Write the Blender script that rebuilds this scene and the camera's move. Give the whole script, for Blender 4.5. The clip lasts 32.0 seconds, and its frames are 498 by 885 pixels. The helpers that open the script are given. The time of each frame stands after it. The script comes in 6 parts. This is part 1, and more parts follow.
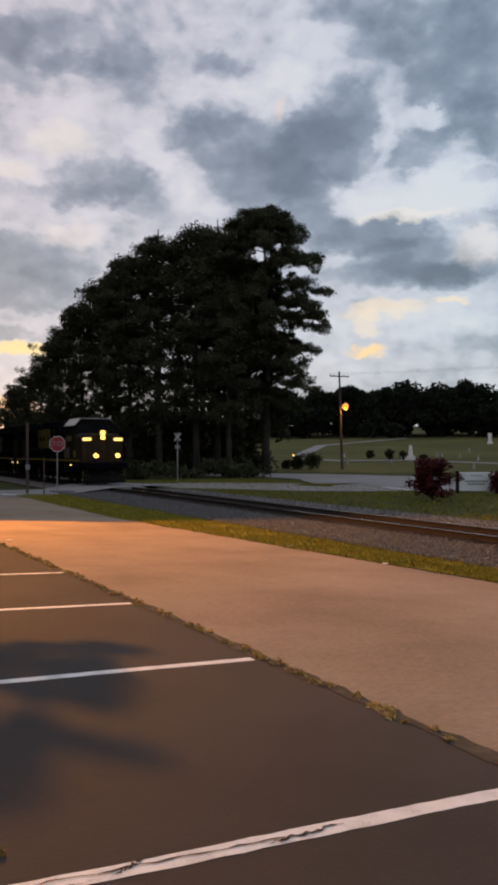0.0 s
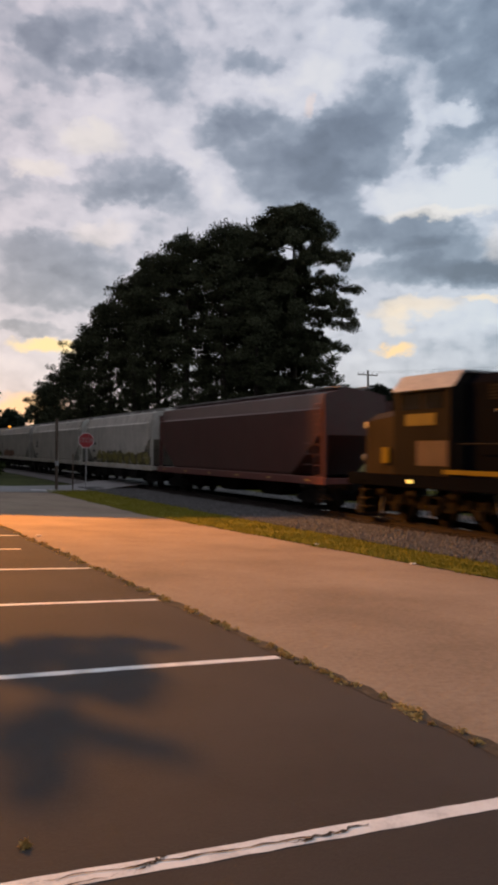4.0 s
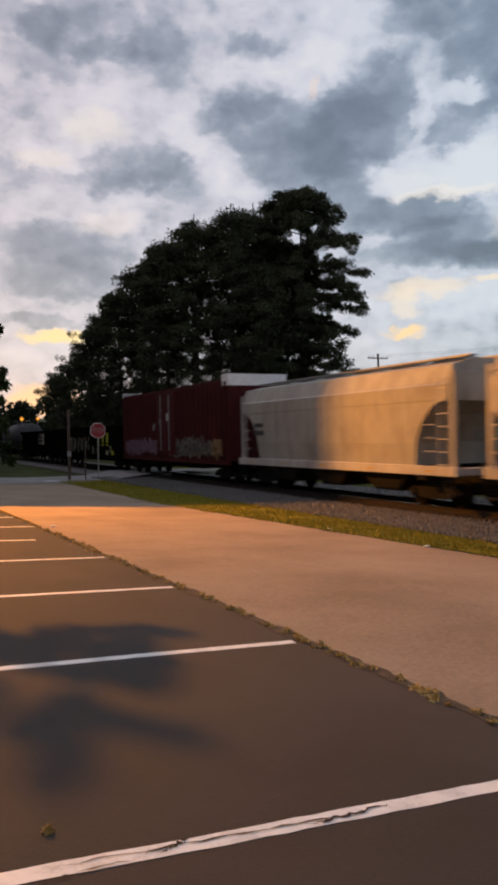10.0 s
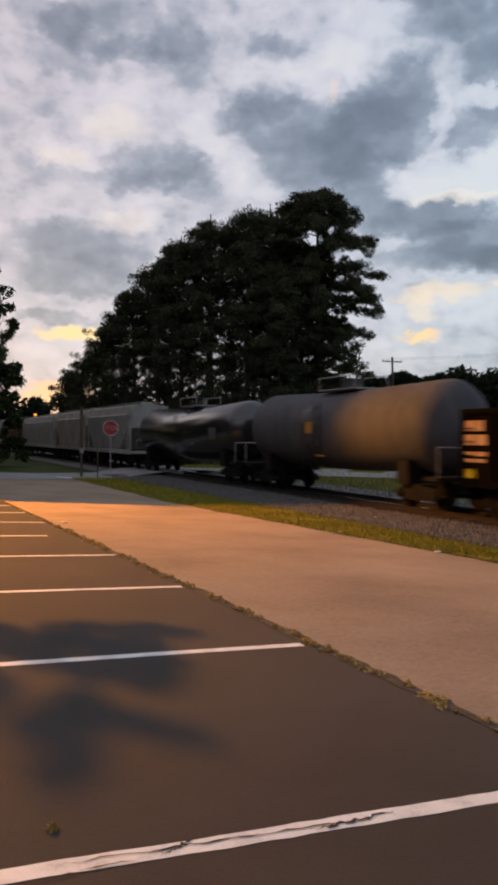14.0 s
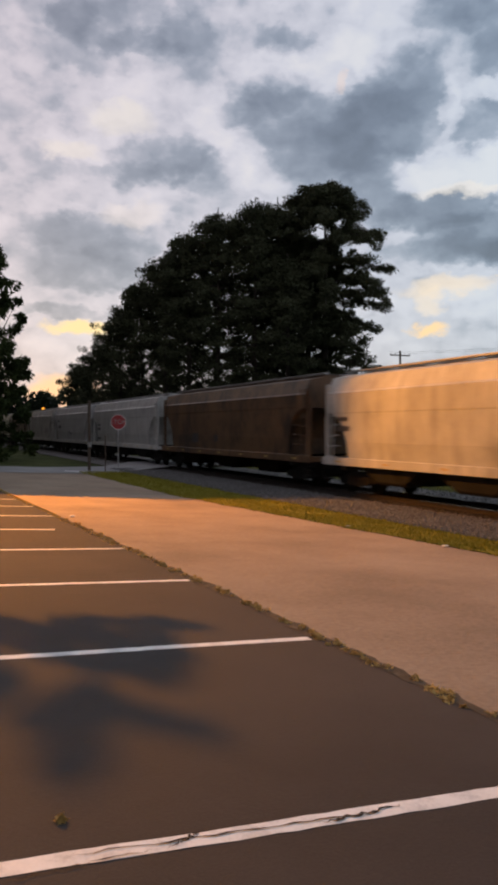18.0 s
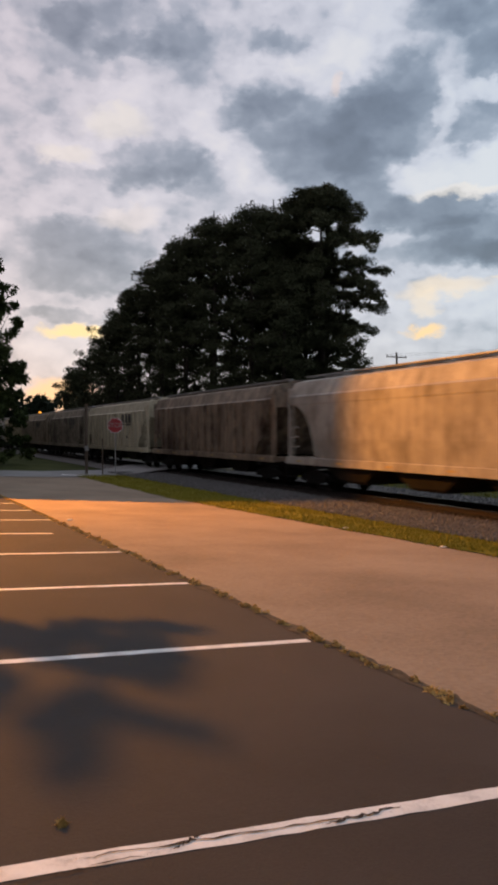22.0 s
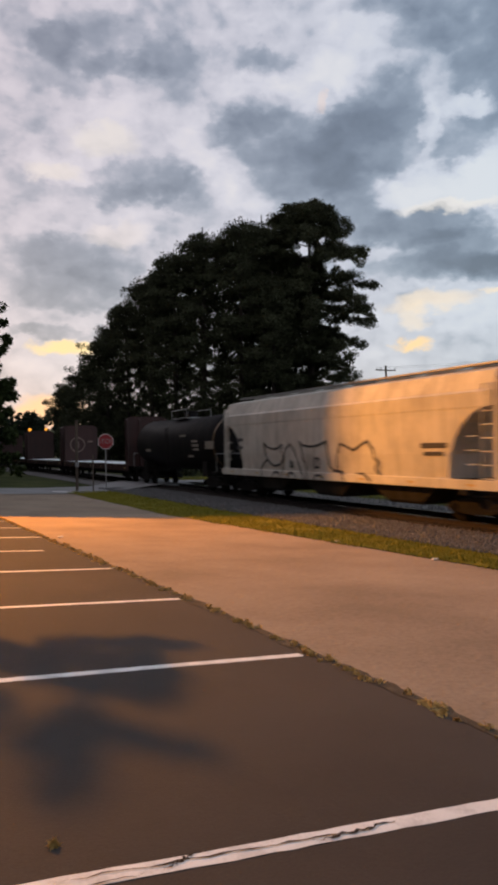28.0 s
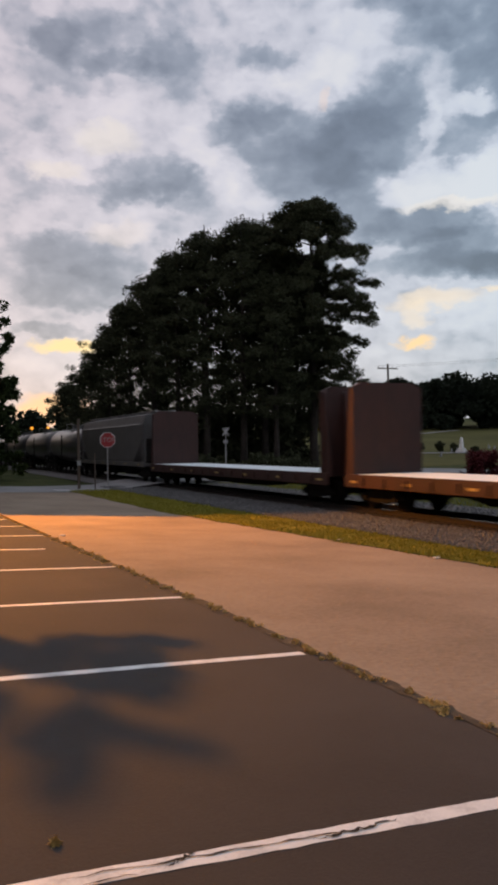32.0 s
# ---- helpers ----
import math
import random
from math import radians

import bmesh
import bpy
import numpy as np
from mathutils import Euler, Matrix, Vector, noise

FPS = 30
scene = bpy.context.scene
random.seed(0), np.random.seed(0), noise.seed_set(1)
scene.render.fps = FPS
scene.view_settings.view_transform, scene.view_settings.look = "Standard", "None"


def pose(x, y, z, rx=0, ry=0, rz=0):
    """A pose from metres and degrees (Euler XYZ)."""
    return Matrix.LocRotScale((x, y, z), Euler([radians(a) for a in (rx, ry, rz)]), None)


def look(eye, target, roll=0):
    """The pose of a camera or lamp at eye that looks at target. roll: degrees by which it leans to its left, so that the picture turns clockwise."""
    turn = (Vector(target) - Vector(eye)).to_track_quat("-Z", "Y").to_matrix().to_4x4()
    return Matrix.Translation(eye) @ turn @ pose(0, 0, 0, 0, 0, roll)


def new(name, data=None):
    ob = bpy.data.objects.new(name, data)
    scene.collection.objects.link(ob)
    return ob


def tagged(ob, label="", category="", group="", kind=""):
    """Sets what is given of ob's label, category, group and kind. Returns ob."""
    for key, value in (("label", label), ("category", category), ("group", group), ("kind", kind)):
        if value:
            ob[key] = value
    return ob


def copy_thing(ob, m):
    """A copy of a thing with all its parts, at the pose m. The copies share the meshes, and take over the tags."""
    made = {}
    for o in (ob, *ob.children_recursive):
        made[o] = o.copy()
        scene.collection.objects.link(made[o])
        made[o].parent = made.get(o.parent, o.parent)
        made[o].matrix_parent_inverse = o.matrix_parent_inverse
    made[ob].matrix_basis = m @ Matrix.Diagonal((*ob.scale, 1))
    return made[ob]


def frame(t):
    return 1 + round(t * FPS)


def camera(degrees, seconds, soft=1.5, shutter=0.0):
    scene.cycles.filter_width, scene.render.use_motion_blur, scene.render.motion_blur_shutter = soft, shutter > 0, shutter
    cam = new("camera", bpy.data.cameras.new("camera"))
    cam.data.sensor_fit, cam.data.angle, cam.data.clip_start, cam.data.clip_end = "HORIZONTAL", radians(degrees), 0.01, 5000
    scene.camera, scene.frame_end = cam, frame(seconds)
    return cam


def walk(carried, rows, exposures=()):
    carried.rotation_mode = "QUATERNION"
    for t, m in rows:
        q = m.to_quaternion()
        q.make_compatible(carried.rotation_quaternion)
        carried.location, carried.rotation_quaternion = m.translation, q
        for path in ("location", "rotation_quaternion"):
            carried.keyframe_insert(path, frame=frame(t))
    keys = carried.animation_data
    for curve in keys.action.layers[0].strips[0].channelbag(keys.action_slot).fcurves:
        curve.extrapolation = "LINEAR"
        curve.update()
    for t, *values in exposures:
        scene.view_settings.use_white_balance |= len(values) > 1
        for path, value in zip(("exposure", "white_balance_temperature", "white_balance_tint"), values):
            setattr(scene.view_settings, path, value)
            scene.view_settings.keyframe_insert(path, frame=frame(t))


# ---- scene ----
# X points across the railway, Y along it, Z up; the ground under the camera is z = 0.

# -- camera and its walk --
cam = camera(36.18, 32.0, soft=3.6, shutter=0.55)
walk(cam, [
    (0, look((0.002, -0.005, 1.548), (9.670, 17.501, 1.753), -0.22)),
    (0.5, look((0.003, -0.004, 1.549), (9.539, 17.575, 1.754), -0.06)),
    (1, look((0.002, -0.001, 1.548), (9.402, 17.651, 1.726), 0.14)),
    (1.5, look((0.000, 0.002, 1.547), (9.307, 17.704, 1.722), 0.20)),
    (2, look((0.000, 0.001, 1.546), (9.273, 17.721, 1.726), 0.21)),
    (2.5, look((0.005, 0.000, 1.547), (9.244, 17.737, 1.736), 0.11)),
    (3, look((0.009, 0.002, 1.546), (9.193, 17.767, 1.729), 0.15)),
    (3.5, look((0.009, 0.004, 1.546), (9.119, 17.808, 1.715), 0.25)),
    (5.5, look((0.002, 0.005, 1.547), (8.710, 18.009, 1.620), 0.04)),
    (6, look((0.002, 0.003, 1.548), (8.597, 18.062, 1.587), -0.05)),
    (6.5, look((0.004, 0.004, 1.548), (8.624, 18.052, 1.567), -0.16)),
    (7, look((0.007, 0.003, 1.546), (8.675, 18.027, 1.519), -0.45)),
    (7.5, look((0.009, -0.000, 1.545), (8.731, 17.997, 1.446), -0.84)),
    (8, look((0.009, -0.000, 1.544), (8.772, 17.977, 1.378), -1.02)),
    (8.5, look((0.010, 0.002, 1.544), (8.765, 17.983, 1.343), -1.13)),
    (9, look((0.009, 0.003, 1.544), (8.771, 17.980, 1.350), -1.08)),
    (9.5, look((0.008, 0.003, 1.544), (8.774, 17.978, 1.362), -1.05)),
    (10, look((0.009, 0.003, 1.543), (8.771, 17.980, 1.345), -1.05)),
    (10.5, look((0.010, 0.003, 1.542), (8.769, 17.982, 1.361), -1.05)),
    (11, look((0.010, 0.002, 1.542), (8.729, 18.000, 1.323), -1.02)),
    (11.5, look((0.010, 0.003, 1.543), (8.681, 18.024, 1.275), -0.92)),
    (12, look((0.011, 0.006, 1.544), (8.669, 18.031, 1.201), -0.83)),
    (12.5, look((0.011, 0.007, 1.544), (8.697, 18.018, 1.188), -0.62)),
    (13, look((0.010, 0.006, 1.545), (8.665, 18.033, 1.259), -0.36)),
    (13.5, look((0.008, 0.007, 1.548), (8.623, 18.055, 1.335), -0.10)),
    (14, look((0.008, 0.011, 1.550), (8.486, 18.124, 1.368), 0.21)),
    (14.5, look((0.009, 0.012, 1.551), (8.386, 18.172, 1.358), 0.39)),
    (16.5, look((0.009, 0.011, 1.550), (8.278, 18.220, 1.309), 0.23)),
    (17, look((0.007, 0.011, 1.550), (8.293, 18.212, 1.288), 0.22)),
    (17.5, look((0.008, 0.012, 1.550), (8.311, 18.204, 1.242), 0.22)),
    (18, look((0.010, 0.013, 1.550), (8.311, 18.206, 1.210), 0.22)),
    (18.5, look((0.009, 0.014, 1.549), (8.315, 18.205, 1.213), 0.23)),
    (19, look((0.007, 0.014, 1.550), (8.311, 18.205, 1.213), 0.20)),
    (19.5, look((0.004, 0.013, 1.551), (8.324, 18.197, 1.232), 0.15)),
    (20, look((0.005, 0.011, 1.551), (8.342, 18.188, 1.242), 0.03)),
    (20.5, look((0.007, 0.009, 1.552), (8.353, 18.182, 1.242), -0.05)),
    (21, look((0.005, 0.009, 1.551), (8.383, 18.167, 1.244), -0.06)),
    (21.5, look((0.004, 0.010, 1.550), (8.377, 18.171, 1.256), -0.14)),
    (22, look((0.003, 0.009, 1.550), (8.372, 18.172, 1.277), -0.15)),
    (22.5, look((0.004, 0.008, 1.551), (8.383, 18.167, 1.298), -0.17)),
    (23, look((0.008, 0.009, 1.549), (8.408, 18.159, 1.329), -0.25)),
    (23.5, look((0.012, 0.010, 1.548), (8.417, 18.157, 1.342), -0.32)),
    (24, look((0.010, 0.010, 1.549), (8.428, 18.151, 1.358), -0.32)),
    (24.5, look((0.009, 0.010, 1.549), (8.428, 18.150, 1.342), -0.34)),
    (25, look((0.009, 0.010, 1.549), (8.444, 18.143, 1.327), -0.38)),
    (25.5, look((0.010, 0.010, 1.549), (8.468, 18.132, 1.319), -0.42)),
    (27.5, look((0.011, 0.006, 1.547), (8.609, 18.063, 1.609), -0.76)),
    (28, look((0.007, 0.006, 1.547), (8.598, 18.067, 1.652), -0.82)),
    (28.5, look((0.003, 0.007, 1.547), (8.580, 18.074, 1.657), -0.83)),
    (29, look((0.003, 0.005, 1.548), (8.584, 18.071, 1.656), -0.84)),
    (29.5, look((0.008, 0.005, 1.548), (8.587, 18.071, 1.664), -0.95)),
    (30, look((0.010, 0.007, 1.547), (8.613, 18.062, 1.655), -0.86)),
    (30.5, look((0.008, 0.007, 1.546), (8.629, 18.053, 1.660), -0.86)),
    (31, look((0.006, 0.005, 1.547), (8.598, 18.065, 1.672), -0.83)),
    (31.5, look((0.008, 0.005, 1.548), (8.567, 18.080, 1.652), -0.87)),
    (32, look((0.011, 0.005, 1.548), (8.557, 18.087, 1.611), -0.84)),
], exposures=[(0.0, 0.02), (1.5, 0.02), (3.0, 0.06), (32.0, 0.06)])

# -- world: broken cloud after sunset --
SKY_BRIGHT = 1.0


def build_sky():
    w = bpy.data.worlds.new("dusk_sky")
    scene.world = w
    w.use_nodes = True
    nt = w.node_tree
    nt.nodes.clear()
    N, L = nt.nodes.new, nt.links.new

    def put(sock, v):
        if isinstance(v, (int, float)):
            sock.default_value = v
        else:
            L(v, sock)

    def m(op, a, b=0.0, c=0.0):
        n = N("ShaderNodeMath")
        n.operation = op
        for s, v in zip(n.inputs, (a, b, c)):
            put(s, v)
        return n.outputs[0]

    def mix(f, a, b):
        n = N("ShaderNodeMix")
        n.data_type = "RGBA"
        put(n.inputs[0], f)
        for s, v in ((n.inputs[6], a), (n.inputs[7], b)):
            if isinstance(v, tuple):
                s.default_value = (*v, 1)
            else:
                L(v, s)
        return n.outputs[2]

    tc = N("ShaderNodeTexCoord")
    sep = N("ShaderNodeSeparateXYZ")
    L(tc.outputs["Generated"], sep.inputs[0])
    az = m("MULTIPLY", m("ARCTAN2", sep.outputs[0], sep.outputs[1]), 57.2958)
    el = m("MULTIPLY", m("ARCSINE", sep.outputs[2]), 57.2958)
    com = N("ShaderNodeCombineXYZ")
    put(com.inputs[0], m("MULTIPLY", az, 0.75))
    put(com.inputs[1], m("MULTIPLY", el, 1.15))
    put(com.inputs[2], 3.7)

    def fbm(scale, detail, rough, dist, seed):
        n = N("ShaderNodeTexNoise")
        n.noise_dimensions = "4D"
        L(com.outputs[0], n.inputs["Vector"])
        n.inputs["W"].default_value = seed
        n.inputs["Scale"].default_value = scale
        n.inputs["Detail"].default_value = detail
        n.inputs["Roughness"].default_value = rough
        n.inputs["Distortion"].default_value = dist
        return n.outputs[0]

    n1 = fbm(0.30, 4, 0.5, 0.4, 1.0)
    n2 = fbm(0.80, 3, 0.44, 0.3, 4.0)
    na = fbm(0.55, 5, 0.58, 0.0, 9.0)
    nb = fbm(0.55, 5, 0.58, 0.0, 17.0)
    # ragged edges: shift the place looked up by noise
    azw = m("ADD", az, m("MULTIPLY", m("SUBTRACT", na, 0.5), 3.4))
    elw = m("ADD", el, m("MULTIPLY", m("SUBTRACT", nb, 0.5), 3.0))
    tone = m("ADD", m("MULTIPLY", m("SUBTRACT", n1, 0.5), 0.5), m("MULTIPLY", m("SUBTRACT", n2, 0.5), 0.55))
    tone = m("ADD", tone, 0.57)
    # rounded puffs
    cell = N("ShaderNodeCombineXYZ")
    put(cell.inputs[0], m("MULTIPLY", azw, 0.8))
    put(cell.inputs[1], m("MULTIPLY", elw, 1.15))
    for sc, k in ((0.55, 0.24), (1.2, 0.16)):
        v = N("ShaderNodeTexVoronoi")
        v.feature = "SMOOTH_F1"
        v.inputs["Smoothness"].default_value = 0.7
        v.inputs["Scale"].default_value = sc
        L(cell.outputs[0], v.inputs["Vector"])
        tone = m("ADD", tone, m("MULTIPLY", m("SUBTRACT", v.outputs["Distance"], 0.42), k))

    def blob(a, e, ra, re):
        x = m("DIVIDE", m("SUBTRACT", azw, a), ra)
        y = m("DIVIDE", m("SUBTRACT", elw, e), re)
        r = m("ADD", m("MULTIPLY", x, x), m("MULTIPLY", y, y))
        n = N("ShaderNodeMapRange")
        n.interpolation_type = "SMOOTHSTEP"
        L(r, n.inputs[0])
        for s, v in zip(list(n.inputs)[1:5], (2.1, 0.1, 0.0, 1.0)):
            s.default_value = v
        return n.outputs[0]

    # the banks of cloud: azimuth and elevation in degrees, half-width, half-height, lift
    bright_banks = (
        (27.6, 25.1, 3.9, 1.3, 0.34),
        (22.1, 22.0, 1.9, 1.9, 0.24),
        (23.8, 19.5, 1.7, 1.6, 0.22),
        (25.0, 18.3, 2.4, 1.0, 0.14),
        (33.8, 27.0, 3.3, 1.9, 0.2),
        (39.6, 24.8, 1.2, 1.7, 0.18),
        (42.1, 23.2, 2.3, 0.6, 0.3),
        (39.1, 22.0, 0.6, 1.8, 0.26),
        (40.4, 18.1, 5.3, 1.3, 0.46),
        (37.1, 17.4, 2.0, 1.0, 0.3),
        (44.4, 18.1, 3.5, 1.8, 0.4),
        (44.4, 20.6, 1.5, 1.1, 0.34),
        (45.4, 14.6, 2.2, 1.5, 0.28),
        (15.7, 21.7, 4.9, 2.5, 0.12),
        (11.9, 19.8, 2.4, 1.0, 0.28),
        (16.3, 24.7, 3.2, 1.5, 0.14),
        (15.9, 15.5, 3.7, 1.4, 0.14),
        (39.5, 9.2, 7.2, 2.5, 0.2),
        (12.1, 6.2, 3.4, 2.5, 0.2),
    )
    bright_wisps = (
        (24.6, 28.7, 2.9, 1.7, 0.1),
        (17.9, 29.7, 2.9, 1.2, 0.1),
        (30.2, 28.4, 3.3, 2.5, 0.12),
        (32.1, 25.9, 1.9, 1.0, 0.2),
        (35.5, 28.6, 1.9, 1.2, 0.08),
        (12.9, 23.2, 1.8, 1.7, 0.08),
        (12.5, 16.3, 2.6, 1.2, 0.1),
        (26.1, 16.7, 2.2, 1.0, 0.06),
        (45.9, 10.3, 2.5, 1.7, 0.14),
        (31.2, 23.8, 1.1, 0.8, 0.2),
    )
    dark_banks = (
        (28.7, 22.4, 4.7, 2.1, -0.32),
        (26.7, 23.6, 2.0, 1.2, -0.22),
        (29.1, 19.7, 4.2, 1.8, -0.34),
        (33.1, 20.8, 3.3, 2.5, -0.24),
        (36.5, 23.6, 2.8, 2.0, -0.36),
        (35.0, 21.8, 3.6, 2.1, -0.26),
        (24.2, 22.7, 1.9, 1.0, -0.26),
        (27.2, 26.7, 2.0, 0.9, -0.28),
        (18.3, 19.3, 3.3, 1.3, -0.36),
        (21.2, 18.5, 2.3, 1.0, -0.22),
        (16.5, 18.2, 2.2, 0.8, -0.2),
        (11.7, 27.4, 1.7, 1.1, -0.34),
        (16.5, 26.5, 2.9, 0.8, -0.28),
        (20.0, 26.5, 2.1, 1.7, -0.22),
        (12.9, 25.4, 3.9, 0.9, -0.16),
        (14.5, 28.6, 1.9, 1.0, -0.18),
    )
    dark_banks_east = (
        (42.5, 28.4, 5.4, 1.6, -0.3),
        (37.2, 30.1, 3.4, 1.2, -0.28),
        (45.4, 25.4, 3.0, 1.9, -0.36),
        (41.9, 25.1, 1.9, 1.4, -0.28),
        (45.4, 22.2, 2.3, 2.1, -0.44),
        (41.2, 20.8, 1.8, 1.8, -0.2),
        (46.1, 19.1, 1.5, 0.6, -0.34),
        (37.9, 15.5, 3.7, 1.2, -0.5),
        (42.0, 13.9, 4.1, 1.4, -0.46),
        (39.6, 12.8, 4.3, 0.9, -0.34),
        (43.6, 12.4, 2.1, 0.8, -0.36),
        (45.4, 13.1, 1.5, 0.8, -0.32),
        (46.2, 16.3, 2.4, 0.6, -0.3),
        (34.0, 17.4, 2.6, 2.0, -0.26),
        (12.9, 14.0, 4.9, 1.3, -0.34),
        (12.3, 11.4, 3.8, 1.2, -0.34),
        (14.9, 12.5, 2.6, 1.0, -0.22),
        (11.5, 8.5, 2.9, 0.4, -0.3),
        (37.1, 10.5, 2.3, 0.8, -0.14),
    )
    grey_veils = (
        (14.5, 27.1, 5.6, 2.9, -0.12),
        (12.9, 17.8, 3.5, 2.5, -0.1),
        (24.0, 26.4, 2.8, 1.7, -0.1),
        (20.6, 29.2, 2.9, 1.7, -0.08),
        (31.2, 18.4, 4.0, 2.1, -0.14),
        (36.3, 26.9, 3.7, 1.7, -0.08),
        (37.1, 19.3, 2.6, 1.7, -0.14),
        (40.4, 26.3, 2.8, 1.7, -0.14),
        (46.1, 28.6, 2.8, 2.5, -0.15),
        (43.6, 7.6, 5.0, 0.8, -0.12),
    )
    lit_edges = (
        (39.1, 10.3, 3.0, 0.7, (0.93, 0.74, 0.52), 0.55),
        (37.7, 9.3, 0.9, 0.8, (0.93, 0.76, 0.56), 0.5),
        (37.8, 7.3, 1.1, 0.5, (0.96, 0.66, 0.34), 0.95),
        (43.8, 10.8, 1.1, 0.3, (0.93, 0.74, 0.5), 0.6),
        (12.1, 7.5, 2.2, 0.5, (0.92, 0.68, 0.34), 1.0),
        (31.3, 24.0, 0.4, 0.5, (0.85, 0.62, 0.5), 0.35),
        (14.9, 21.7, 2.2, 0.9, (0.82, 0.72, 0.58), 0.35),
        (11.3, 19.6, 1.8, 0.6, (0.84, 0.72, 0.6), 0.4),
        (15.7, 15.4, 2.0, 0.8, (0.8, 0.68, 0.62), 0.4),
        (10.9, 2.6, 2.5, 1.1, (0.92, 0.58, 0.36), 1.0),
        (40.4, 16.7, 3.5, 0.4, (0.86, 0.78, 0.68), 0.5),
        (46.0, 14.6, 1.7, 1.2, (0.84, 0.74, 0.66), 0.35),
    )
    for a, e, ra, re, lift in (*bright_banks, *bright_wisps, *dark_banks, *dark_banks_east, *grey_veils):
        tone = m("ADD", tone, m("MULTIPLY", blob(a, e, ra, re), lift))
    tone = m("ADD", m("MULTIPLY", tone, 0.64), 0.236)
    ramp = N("ShaderNodeValToRGB")
    L(tone, ramp.inputs[0])
    ramp.color_ramp.elements.remove(ramp.color_ramp.elements[1])
    for i, (p, c) in enumerate(((0.0, (0.118, 0.142, 0.195)), (0.20, (0.160, 0.190, 0.255)), (0.42, (0.245, 0.282, 0.356)), (0.545, (0.355, 0.386, 0.462)),
                                (0.63, (0.475, 0.488, 0.56)), (0.75, (0.57, 0.578, 0.645)), (0.90, (0.64, 0.638, 0.675)), (1.0, (0.67, 0.662, 0.69)))):
        x = ramp.color_ramp.elements[0] if i == 0 else ramp.color_ramp.elements.new(p)
        x.position, x.color = p, (*c, 1)
    col = ramp.outputs[0]
    # rosier towards the west, bluer away from it
    side = N("ShaderNodeMapRange")
    L(az, side.inputs[0])
    for s, v in zip(list(side.inputs)[1:5], (8.0, 44.0, 0.0, 1.0)):
        s.default_value = v
    tint = N("ShaderNodeMix")
    tint.data_type, tint.blend_type = "RGBA", "MULTIPLY"
    tint.inputs[0].default_value = 1.0
    L(col, tint.inputs[6])
    L(mix(side.outputs[0], (1.11, 0.983, 0.962), (0.93, 1.0, 1.035)), tint.inputs[7])
    col = tint.outputs[2]
    # evening light on the edges low down
    for a, e, ra, re, c, k in lit_edges:
        col = mix(m("MULTIPLY", blob(a, e, ra, re), k), col, c)
    air = N("ShaderNodeTexSky")
    air.sky_type, air.sun_disc = "NISHITA", False
    air.sun_elevation, air.sun_rotation = radians(2.0), radians(-20.0)
    bg, bg2, add, out = N("ShaderNodeBackground"), N("ShaderNodeBackground"), N("ShaderNodeAddShader"), N("ShaderNodeOutputWorld")
    L(col, bg.inputs[0])
    bg.inputs[1].default_value = SKY_BRIGHT
    L(air.outputs[0], bg2.inputs[0])
    bg2.inputs[1].default_value = 0.05
    L(bg.outputs[0], add.inputs[0])
    L(bg2.outputs[0], add.inputs[1])
    L(add.outputs[0], out.inputs[0])


build_sky()


def lamp(name, kind, energy, color, m, **kw):
    d = bpy.data.lights.new(name, kind)
    d.energy, d.color = energy, color
    for k, v in kw.items():
        if k == "size":
            d.shadow_soft_size = v
        if k == "angle":
            d.angle = v
    ob = new(name, d)
    ob.matrix_basis = m
    return ob


lamp("sun", "SUN", 0.12, (1.0, 0.86, 0.72), look((-20, 60, 25), (0, 0, 0)), angle=radians(25))
SODIUM = (1.0, 0.352, 0.032)
LAMP_AT = (0.6, 27.75, 11.5)
lamp("wall_lamp_light", "POINT", 24800.0, SODIUM, pose(*LAMP_AT), size=0.13)
lamp("pole_lamp_light", "POINT", 260.0, (1.0, 0.45, 0.10), pose(53.3, 73.0, 6.2), size=0.25)

# -- materials --


